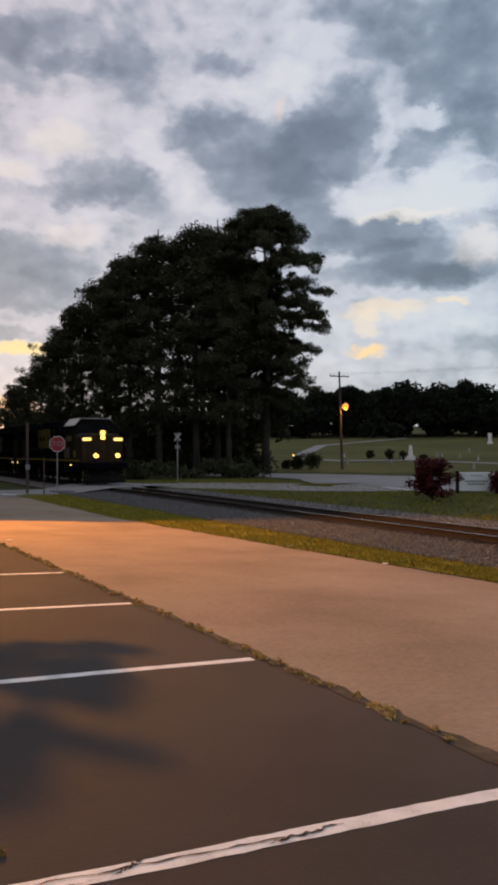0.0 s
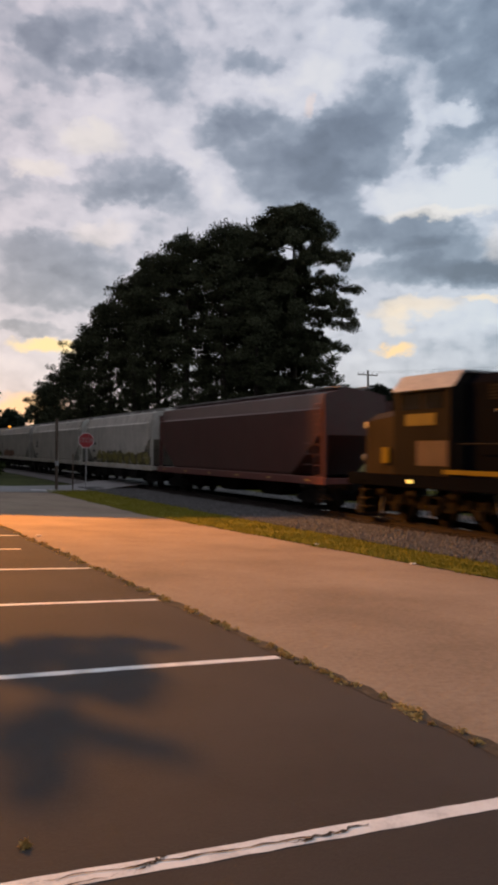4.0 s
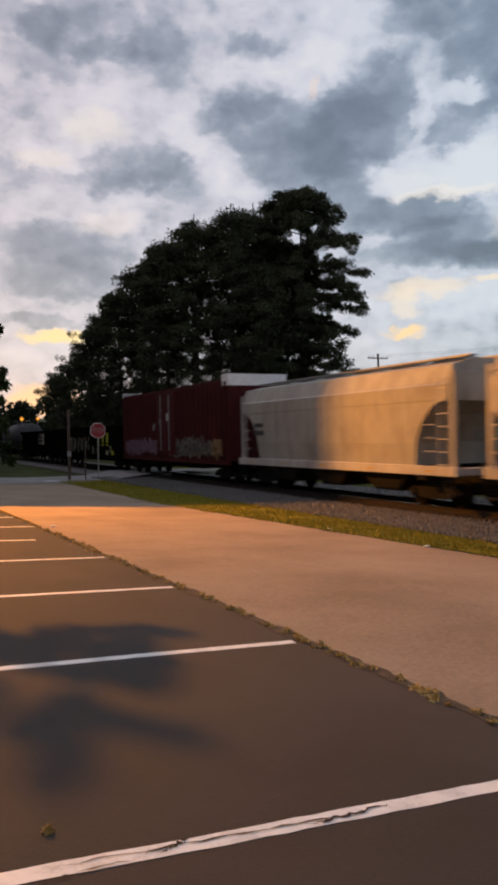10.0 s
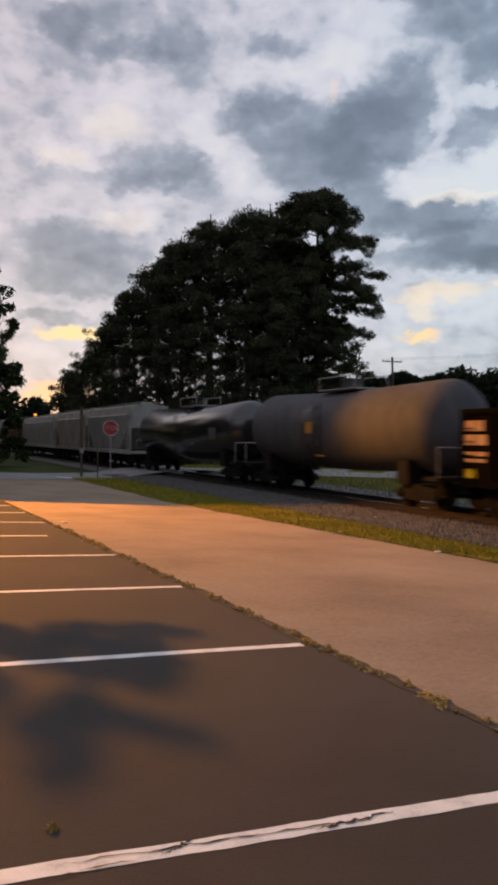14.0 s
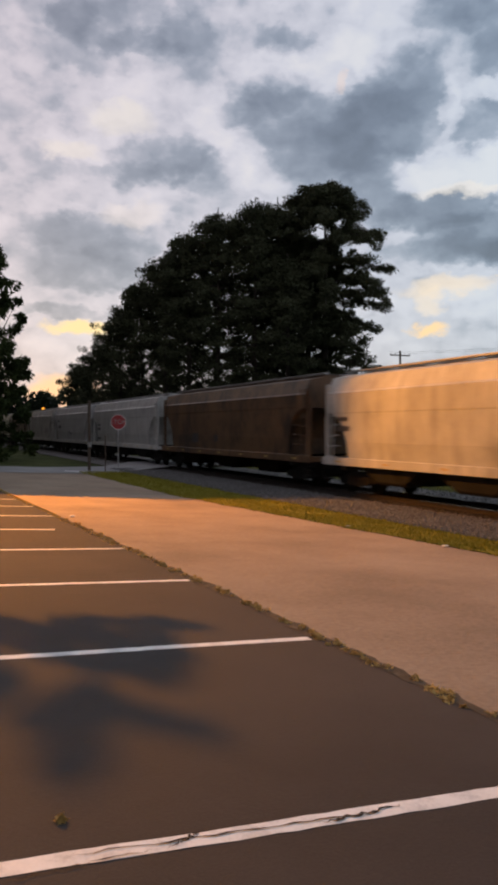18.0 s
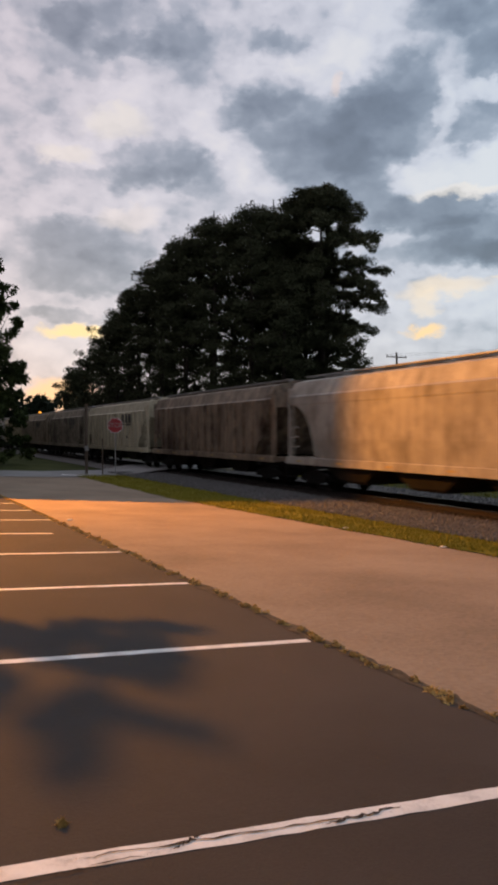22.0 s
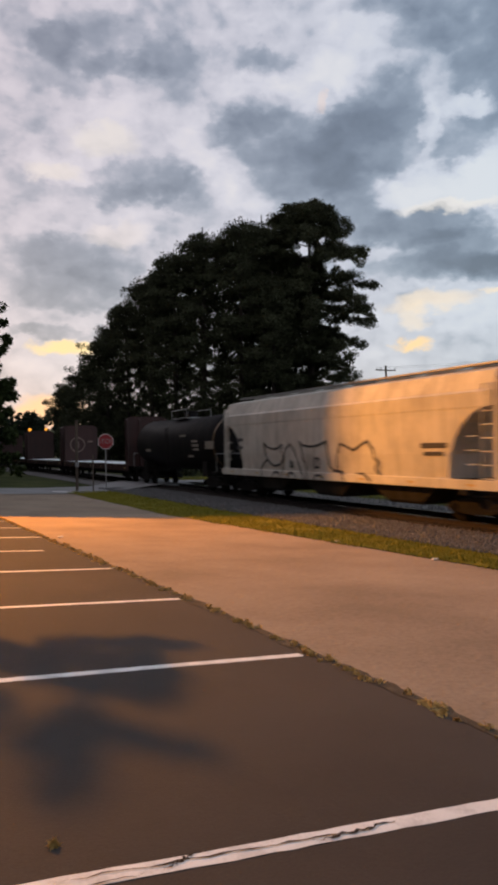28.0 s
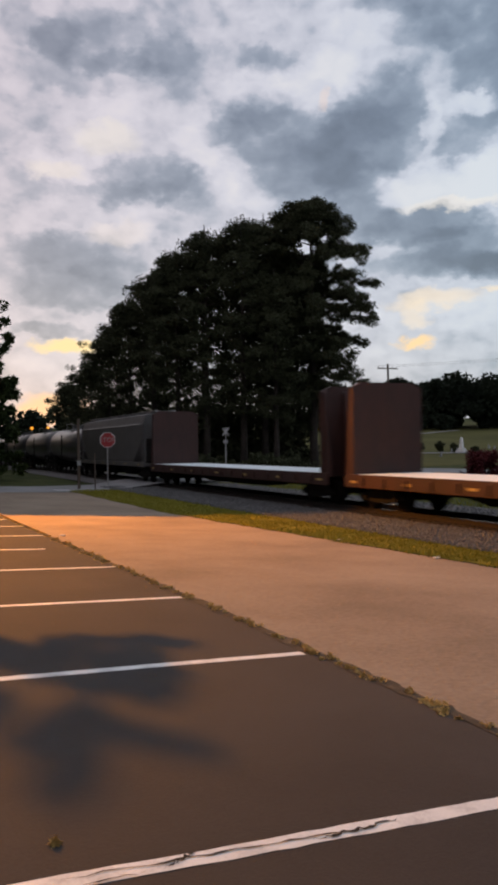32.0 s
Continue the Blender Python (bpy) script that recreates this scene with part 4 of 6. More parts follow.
def fixtures():
    # stop sign: faces the lane
    x, y = 12.2, 46.2
    z0 = ground_z(x, y)
    t = thing("stop_sign", pose(x, y, z0, 0, 0, -14), "red octagonal stop sign on a steel post", "sign")
    part("post", boxes((-0.035, 0.035, -0.03, 0.03, 0, 3.2)), "steel", t)
    zc, R = 3.02, 0.50

    def octagon(r, y0, y1):
        bm = bmesh.new()
        a = [radians(22.5 + 45 * i) for i in range(8)]
        return loft([[(r * math.cos(k), yy, zc + r * math.sin(k)) for k in a] for yy in (y0, y1)])
    part("border", octagon(R, -0.036, -0.033), "signwhite", t)
    part("face", octagon(R * 0.93, -0.041, -0.037), "signred", t)
    me = text_mesh("STOP", 0.40)
    me.materials.append(M["letterwhite"])
    w = new("lettering", me)
    w.parent = t
    w.matrix_basis = pose(0, -0.044, zc, 90, 0, 0)
    # wooden post and thin marker beside it
    x, y = 10.5, 46.6
    t = thing("wooden_post", pose(x, y, ground_z(x, y)), "weathered wooden post with a small cap", "post")
    part("shaft", boxes((-0.075, 0.075, -0.075, 0.075, -0.1, 4.3), bevel=0.01), "wood", t)
    part("plate", boxes((-0.12, 0.12, -0.10, -0.077, 1.45, 1.75)), "steel", t)
    x, y = 11.25, 45.6
    t = thing("marker_post", pose(x, y, ground_z(x, y)), "thin dull steel marker post", "post")
    part("shaft", boxes((-0.03, 0.03, -0.03, 0.03, -0.1, 2.2)), "wood", t)
    # crossbuck beyond the track
    x, y = 25.9, 59.4
    t = thing("crossing_sign", pose(x, y, ground_z(x, y), 0, 0, -26), "white crossed boards on a steel post at the crossing", "sign")
    part("post", rod(bmesh.new(), (0, 0, 0), (0, 0, 4.15), 0.05), "greystone", t)
    for s in (-1, 1):
        b = part("board", boxes((-0.42, 0.42, -0.09 - 0.012 * s, -0.075 - 0.012 * s, -0.075, 0.075)), "greystone", t)
        b.matrix_basis = pose(0, 0, 3.75, 0, 50 * s, 0)
    part("lower_plate", boxes((-0.2, 0.2, -0.09, -0.07, 2.75, 3.05)), "greystone", t)
    # utility pole with its sodium lamp
    x, y = 53.4, 74.0
    t = thing("utility_pole", pose(x, y, ground_z(x, y)), "wooden utility pole with a crossarm and a lit sodium lamp", "street lamp")
    part("pole", rod(bmesh.new(), (0.15, 0, -0.2), (-0.25, 0, 11.6), 0.17, 0.11, 10), "wood", t)
    part("crossarm", boxes((-1.65, 1.15, -0.06, 0.06, 11.0, 11.12)), "wood", t)
    for k in (-1.55, -0.9, 0.4, 1.05):
        part("insulator", rod(bmesh.new(), (k, 0, 11.12), (k, 0, 11.32), 0.05, 0.035), "steel", t)
    part("bracket", rods(((-0.1, -0.1, 7.2), (-0.1, -1.0, 7.7), 0.03)), "steel", t)
    lh = part("lamp_head", rod(bmesh.new(), (-0.1, -1.0, 7.62), (-0.1, -1.0, 7.95), 0.22, 0.10, 12), "steel", t)
    # bulb made larger than life, to stand in for the lamp's glare
    bm = bmesh.new()
    bmesh.ops.create_uvsphere(bm, u_segments=14, v_segments=10, radius=0.46, matrix=pose(-0.1, -1.0, 7.42) @ Matrix.Diagonal((0.8, 0.8, 0.85, 1)))
    part("bulb", bm, "glow", lh, "glowing orange lamp bowl")
    # two lamps far down the road, and a small lantern on the graveyard
    for x, y, z, r in ((16.4, 99.0, 4.05, 0.20), (18.4, 99.0, 4.1, 0.17)):
        t = thing("street_lamp", pose(x, y, ground_z(x, y)), "lit orange street lamp far down the road", "street lamp", "far street lamps")
        part("post", rod(bmesh.new(), (0, 0, -0.1), (0, 0, z - ground_z(x, y)), 0.07, 0.05), "steel", t)
        bm = bmesh.new()
        bmesh.ops.create_uvsphere(bm, u_segments=10, v_segments=8, radius=r, matrix=pose(0, -0.15, z - ground_z(x, y)))
        part("bulb", bm, "glow", t, "glowing orange lamp bowl")
    x, y = 49.2, 78.1
    t = thing("lantern", pose(x, y, ground_z(x, y)), "small lit lantern on a thin post", "lantern")
    part("post", rod(bmesh.new(), (0, 0, -0.1), (0, 0, 0.95 - ground_z(x, y)), 0.03), "black", t)
    bm = bmesh.new()
    bmesh.ops.create_uvsphere(bm, u_segments=8, v_segments=6, radius=0.12, matrix=pose(0, -0.1, 0.95 - ground_z(x, y)))
    part("bulb", bm, "boardglow", t, "small bright bulb")
    # overhead wires from the pole
    bm = bmesh.new()
    for k in (-1.55, 1.05):
        prev = None
        for i in range(13):
            u = i / 12
            p = (53.2 + k + 60 * u, 74 - 50 * u, ground_z(53.4, 74) + 11.3 - 2.2 * 4 * u * (1 - u) * 0.4 + 4.5 * u)
            if prev:
                rod(bm, prev, p, 0.009, n=4)
            prev = p
    tagged(part("overhead_wires", bm, "black"), "thin dark overhead wires from the pole", "wires")
    # notice board by the far road
    x, y = 32.75, 33.7
    t = thing("notice_board", pose(x, y, ground_z(x, y), 0, 0, -36), "pale notice board between dark posts", "sign")
    part("panel", boxes((0.12, 2.15, -0.05, 0.05, 0.14, 1.24), bevel=0.01), "board", t)
    for k in (0.0, 2.27):
        part("post", boxes((k - 0.09, k + 0.09, -0.09, 0.09, -0.1, 1.32), bevel=0.01), "black", t)
    for z, w in ((1.02, 0.35), (0.66, 0.66), (0.50, 0.5)):
        part("painted_bar", boxes((1.1 - w, 1.1 + w, -0.058, -0.052, z, z + (0.05 if z > 0.8 else 0.10))), "boardtext", t)
    # red shrubs
    rng = np.random.default_rng(9)
    for (x, y, r, h, k) in ((27.2, 29.75, 1.25, 2.05, 80), (34.4, 31.9, 0.6, 1.0, 18)):
        cs = [(rng.normal(0, r * 0.42), rng.normal(0, r * 0.42), 0.25 + rng.random() ** 0.9 * h * 0.85) for i in range(k)]
        cs = [(a * (1.15 - 0.45 * c / h), b * (1.15 - 0.45 * c / h), c) for a, b, c in cs]
        t = thing("red_shrub", pose(x, y, ground_z(x, y)), "dark red leafy shrub", "shrub")
        part("stems", rods(*[((0, 0, 0), (a * 0.8, b * 0.8, c), 0.015) for a, b, c in cs[::4]], n=4), "bark", t)
        o = part("foliage", leaf_cloud(cs, [0.3] * len(cs), 90, 0.13, rng, 0.9, 0.6), "redleaf", t)
        o["kind"] = "stuff"
    # clipped bushes and gravestones
    for (x, y, r) in ((49.6, 77.8, 0.72), (50.9, 76.4, 0.95), (48.7, 78.8, 0.5), (69.6, 89.4, 0.5), (70.0, 85.4, 0.55), (70.9, 83.4, 0.5), (71.8, 80.2, 0.4)):
        cs = [tuple(v) for v in (rng.normal(size=(40, 3)) * 0.42 * r + np.array((0, 0, r * 1.25)))]
        t = thing("round_bush", pose(x, y, ground_z(x, y)), "dark rounded evergreen bush on the grass", "bush", "graveyard bushes")
        part("stem", rod(bmesh.new(), (0, 0, -0.05), (0, 0, r), 0.06, 0.03, 6), "bark", t)
        o = part("foliage", leaf_cloud(cs, [r * 0.5] * 40, 60, 0.2, rng, 1.0, 0.6), "pine", t)
        o["kind"] = "stuff"
    x, y = 70.8, 81.8
    t = thing("obelisk", pose(x, y, ground_z(x, y), 0, 0, 20), "white marble obelisk monument in the graveyard", "monument")
    part("plinth", boxes((-0.6, 0.6, -0.6, 0.6, -0.2, 0.3), (-0.45, 0.45, -0.45, 0.45, 0.3, 0.6), bevel=0.03), "stone", t)
    part("shaft", loft([[(a * r, b * r, z) for a, b in ((-1, -1), (1, -1), (1, 1), (-1, 1))] for z, r in ((0.6, 0.24), (1.95, 0.15), (2.2, 0.02))]), "stone", t)
    prev = None
    for i in range(46):
        x, y = rng.uniform(58, 105), rng.uniform(58, 100)
        if 0.62 * x + 0.78 * y < 88 or (i > 25 and 0.62 * x + 0.78 * y > 108):
            continue
        m = pose(x, y, ground_z(x, y), rng.uniform(-3, 3), rng.uniform(-3, 3), rng.uniform(20, 50))
        if prev is None:
            prev = thing("gravestone", m, "small weathered gravestone in the grass", "gravestone", "gravestones")
            part("slab", boxes((-0.3, 0.3, -0.07, 0.07, -0.1, 0.62), bevel=0.04), "greystone", prev)
            part("base", boxes((-0.4, 0.4, -0.16, 0.16, -0.1, 0.12), bevel=0.02), "greystone", prev)
        else:
            copy_thing(prev, m)
    x, y = 121.2, 115.2
    t = thing("obelisk", pose(x, y, ground_z(x, y), 0, 0, 35), "small white marble monument up the slope", "monument")
    part("shaft", boxes((-0.35, 0.35, -0.35, 0.35, -0.1, 2.2), (-0.5, 0.5, -0.5, 0.5, -0.1, 0.4), bevel=0.05), "stone", t)
    # litter on the verge
    for x, y in ((9.66, 15.5), (9.44, 11.65), (3.7, 18.2)):
        tagged(part("paper_scrap", boxes((x - 0.06, x + 0.06, y - 0.045, y + 0.04, ground_z(x, y) + 0.012, ground_z(x, y) + 0.035), bevel=0.009), "litter"), "crumpled white paper scrap at the lane's edge", "litter")
    # stop line at the mouth of the crossing
    tagged(part("stop_line", ([(7.6, 47.6, 0), (9.6, 44.3, 0), (9.9, 44.5, 0), (7.9, 47.8, 0)], [], [(0, 1, 2, 3)]), "paint"), "white stop line on the road", "line", kind="structure").location.z = ground_z(8.7, 46) + 0.03
    tagged(part("road_line", ([(33.0, 41.2, 0), (31.9, 37.0, 0), (32.2, 36.9, 0), (33.3, 41.1, 0)], [], [(0, 1, 2, 3)]), "paint"), "white line across the far road", "line", kind="structure").location.z = ground_z(33, 40) + 0.07
    # the unseen building end that carries the lamp, and the small tree before it
    t = thing("building_wall", pose(0, 28.75, 0, 0, 0, -17), "plain dull unseen wall added to cut off the lamp's light", "wall", kind="structure")
    # wall and pier are added to cut the lamp's light off beyond them
    part("wall_face", boxes((-16, 1.95, 0, 0.35, -1.2, 14.0)), "brick", t)
    part("pier", boxes((1.95, 2.15, -0.752, 0.35, -1.2, 14.0)), "brick", t)
    t = thing("wall_lamp", pose(LAMP_AT[0], LAMP_AT[1], LAMP_AT[2], 0, 0, -17), "sodium wall lamp on a short arm", "wall lamp")
    part("arm", rods(((0, 0.15, 0.3), (0, 0.75, 0.3), 0.03)), "steel", t)
    part("hood", rod(bmesh.new(), (0, 0, 0.2), (0, 0, 0.4), 0.26, 0.12, 12), "steel", t)
    lot_tree(-1.5, 16.0)


fixtures()


# -- the train --
# Car space: rail top z = 0, y along the track, the side with x < 0 faces the lot.


def travel(t):
    """Metres run along the track, braking slightly at first."""
    return 17.115 * t + 0.094 * t * t - 0.002013 * t ** 3 - 3.75 * max(0.0, 1 - t / 5) ** 2


def carriage_parts():
    """The truck and its wheels, built once."""
    bm = bmesh.new()
    for s in (-1, 1):
        prof = [(-1.25, 0.44), (-0.95, 0.62), (-0.45, 0.72), (0.45, 0.72), (0.95, 0.62), (1.25, 0.44), (0.95, 0.36), (0.42, 0.26), (-0.42, 0.26), (-0.95, 0.36)]
        q = loft([[(s * 1.02 + x, y, z) for y, z in prof] for x in (-0.07, 0.07)])
        me = bpy.data.meshes.new("side")
        q.to_mesh(me)
        q.free()
        bm.from_mesh(me)
        for k in (-0.9, 0.9):
            rod(bm, (s * 1.0, k, 0.46), (s * 1.18, k, 0.46), 0.13, n=10)
    box(bm, -1.1, 1.1, -0.2, 0.2, 0.45, 0.78)
    fr = bpy.data.meshes.new("truck_frame")
    bm.to_mesh(fr)
    bm.free()
    fr.materials.append(M["black"])
    bm = bmesh.new()
    for s in (-1, 1):
        rod(bm, (s * 0.68, 0, 0.46), (s * 0.80, 0, 0.46), 0.46, 0.44, 20)
        rod(bm, (s * 0.655, 0, 0.46), (s * 0.69, 0, 0.46), 0.50, 0.49, 20)
    rod(bm, (-0.8, 0, 0.46), (0.8, 0, 0.46), 0.09, n=8)
    wh = bpy.data.meshes.new("wheelset")
    bm.to_mesh(wh)
    bm.free()
    wh.materials.append(M["wheel"])
    return fr, wh


TRUCK, WHEELSET = carriage_parts()


def trucks(car, L, inset=2.2, axles=(-0.9, 0.9), z=0.0):
    for s in (-1, 1):
        tr = new("truck", TRUCK)
        tr.parent = car
        tr.matrix_basis = pose(0, s * (L / 2 - inset), z)
        for a in axles:
            w = new("wheelset", WHEELSET)
            w.parent = tr
            w.matrix_basis = pose(0, a, 0)
    part("coupler", boxes((-0.12, 0.12, -L / 2, -L / 2 + 1.2, 0.75, 1.0), bevel=0.03), "black", car)
    part("coupler", boxes((-0.12, 0.12, L / 2 - 1.2, L / 2, 0.75, 1.0), bevel=0.03), "black", car)


def loco_trucks(car, L, inset):
    """Three-axle trucks with brake gear."""
    axles = (-1.85, 0.0, 1.85)
    for s in (-1, 1):
        tr = part("truck", boxes((-1.15, 1.15, -0.25, 0.25, 0.5, 0.95)), "black", car)
        tr.matrix_basis = pose(0, s * (L / 2 - inset), 0)
        for k in (-1, 1):
            prof = [(-2.55, 0.62), (-2.3, 0.86), (2.3, 0.86), (2.55, 0.62), (2.2, 0.52), (1.2, 0.60), (0.6, 0.46), (-0.6, 0.46), (-1.2, 0.60), (-2.2, 0.52)]
            part("side_frame", loft([[(k * 1.08 + x, y, z) for y, z in prof] for x in (-0.07, 0.07)]), "brake", tr)
            for a in axles:
                part("journal_box", boxes((k * 1.10, k * 1.30, a - 0.19, a + 0.19, 0.34, 0.66), bevel=0.03), "brake", tr)
                for o in (-0.33, 0.33):
                    part("coil_spring", rods(((k * 1.22, a + o, 0.62), (k * 1.22, a + o, 0.9), 0.09), n=9), "brake", tr)
            for a in (-0.95, 0.95, 2.45):
                part("brake_cylinder", rods(((k * 1.26, a - 0.2, 0.98), (k * 1.26, a + 0.22, 0.92), 0.13), n=10), "brake", tr)
                part("brake_hanger", rods(((k * 1.2, a, 0.9), (k * 1.2, a + 0.12, 0.28), 0.04), n=6), "brake", tr)
            for o in (-1, 1):
                part("sand_pipe", rods(((k * 1.2, 2.5 * o, 1.1), (k * 1.15, 2.75 * o, 0.2), 0.025), n=5), "steel", tr)
        for a in axles:
            w = new("wheelset", WHEELSET)
            w.parent = tr
            w.matrix_basis = pose(0, a, 0)
    for s in (-1, 1):
        part("coupler", boxes((-0.12, 0.12, s * L / 2 - 0.6, s * L / 2 + 0.6, 0.75, 1.0), bevel=0.03), "black", car)


def ladder(x, y, z0, z1, w=0.42, along="y"):
    bm = bmesh.new()
    for k in (-w / 2, w / 2):
        a, b = ((x, y + k, z0), (x, y + k, z1)) if along == "y" else ((x + k, y, z0), (x + k, y, z1))
        rod(bm, a, b, 0.022, n=5)
    z = z0 + 0.15
    while z < z1:
        a, b = ((x, y - w / 2, z), (x, y + w / 2, z)) if along == "y" else ((x - w / 2, y, z), (x + w / 2, y, z))
        rod(bm, a, b, 0.018, n=5)
        z += 0.38
    return bm


def bars(rows, x=-1.0):
    """Small painted bars on the side: (y, z, width, height)."""
    return boxes(*[(x - 0.006, x, y - w / 2, y + w / 2, z - h / 2, z + h / 2) for y, z, w, h in rows])


def patch_outline(yc, zc, ry, rz, rnd):
    """The wavy closed outline of one sprayed shape."""
    ph, k = rnd.uniform(0, 6.28), rnd.choice((2, 3, 3, 4))
    out = []
    for i in range(22):
        a = 6.2832 * i / 22
        r = 1 + 0.32 * math.sin(k * a + ph) + 0.14 * math.sin(5 * a + 2 * ph) + rnd.uniform(-0.05, 0.05)
        out.append((yc + math.cos(a) * ry * r, zc + math.sin(a) * rz * min(r, 1.15)))
    return out


def sprayed(x, y0, y1, z0, z1, n, seed, w, fill):
    """A sprayed painting as overlapping wavy shapes: filled, or their outlines alone."""
    rnd = random.Random(seed)
    bm = bmesh.new()
    step = (y1 - y0) / n
    for i in range(n):
        pts = patch_outline(y0 + (i + 0.5) * step, (z0 + z1) / 2 + rnd.uniform(-0.1, 0.1) * (z1 - z0), step * rnd.uniform(0.5, 0.7), (z1 - z0) * rnd.uniform(0.32, 0.46), rnd)
        dx = 0.002 + 0.0012 * (i % 3)
        if fill:
            bm.faces.new([bm.verts.new((x - dx, a, b)) for a, b in pts])
            continue
        skip = rnd.randrange(22)
        cy, cz = sum(p[0] for p in pts) / 22, sum(p[1] for p in pts) / 22
        inner = [(p[0] + (cy - p[0]) * w, p[1] + (cz - p[1]) * w) for p in pts]
        for k in range(22):
            if (k - skip) % 22 < 4:
                continue
            q = (pts[k], pts[(k + 1) % 22], inner[(k + 1) % 22], inner[k])
            bm.faces.new([bm.verts.new((x - dx - 0.003, a, b)) for a, b in q])
    return bm


def graffiti(car, x, y0, y1, z0, z1, n, seed, fill, line, w=0.22, label="sprayed painting of wavy shapes"):
    if fill:
        part("spray_painting", sprayed(x, y0, y1, z0, z1, n, seed, w, True), paint("spray_fill", fill, 0.5, None, 0.3), car, label)["kind"] = "stuff"
    if line:
        part("spray_outline", sprayed(x - 0.004, y0, y1, z0, z1, n, seed, w, False), paint("spray_line", line, 0.5, None), car)["kind"] = "stuff"


def spray_lines(car, strokes, w=0.085):
    """One sprayed shape drawn in dark strokes over side and sill."""
    rnd = random.Random(len(strokes[0]))
    bm = bmesh.new()
    for st in strokes:
        pts = []
        for (y0, z0), (y1, z1) in zip(st, st[1:]):
            pts += [(y0 + (y1 - y0) * k / 4, z0 + (z1 - z0) * k / 4) for k in range(4)]
        pts.append(st[-1])
        for (y0, z0), (y1, z1) in zip(pts, pts[1:]):
            x = -1.576 if min(z0, z1) > 1.32 else -1.616
            d = Vector((y1 - y0, z1 - z0)).normalized()
            n = Vector((-d.y, d.x)) * w * rnd.uniform(0.4, 0.62)
            e = d * 0.02
            q = ((y0 - e.x + n.x, z0 - e.y + n.y), (y1 + e.x + n.x, z1 + e.y + n.y), (y1 + e.x - n.x, z1 + e.y - n.y), (y0 - e.x - n.x, z0 - e.y - n.y))
            bm.faces.new([bm.verts.new((x - rnd.uniform(0, 0.002), a, max(b, 1.03))) for a, b in q])
    part("spray_outline", bm, SPRAY_DARK, car, "dark sprayed outline")["kind"] = "stuff"


SPRAY_DARK = paint("spray_dark", (0.022, 0.022, 0.026), 0.6, None, 0.3)
CARS = []


def start_car(name, mid, label, category):
    c = thing(name, pose(TRACK_X, mid, RAIL_Z), label, category, "cars of the freight train")
    CARS.append((c, mid))
    return c


REFLECTOR = paint("reflector_tape", (0.42, 0.30, 0.10), 0.5, None)


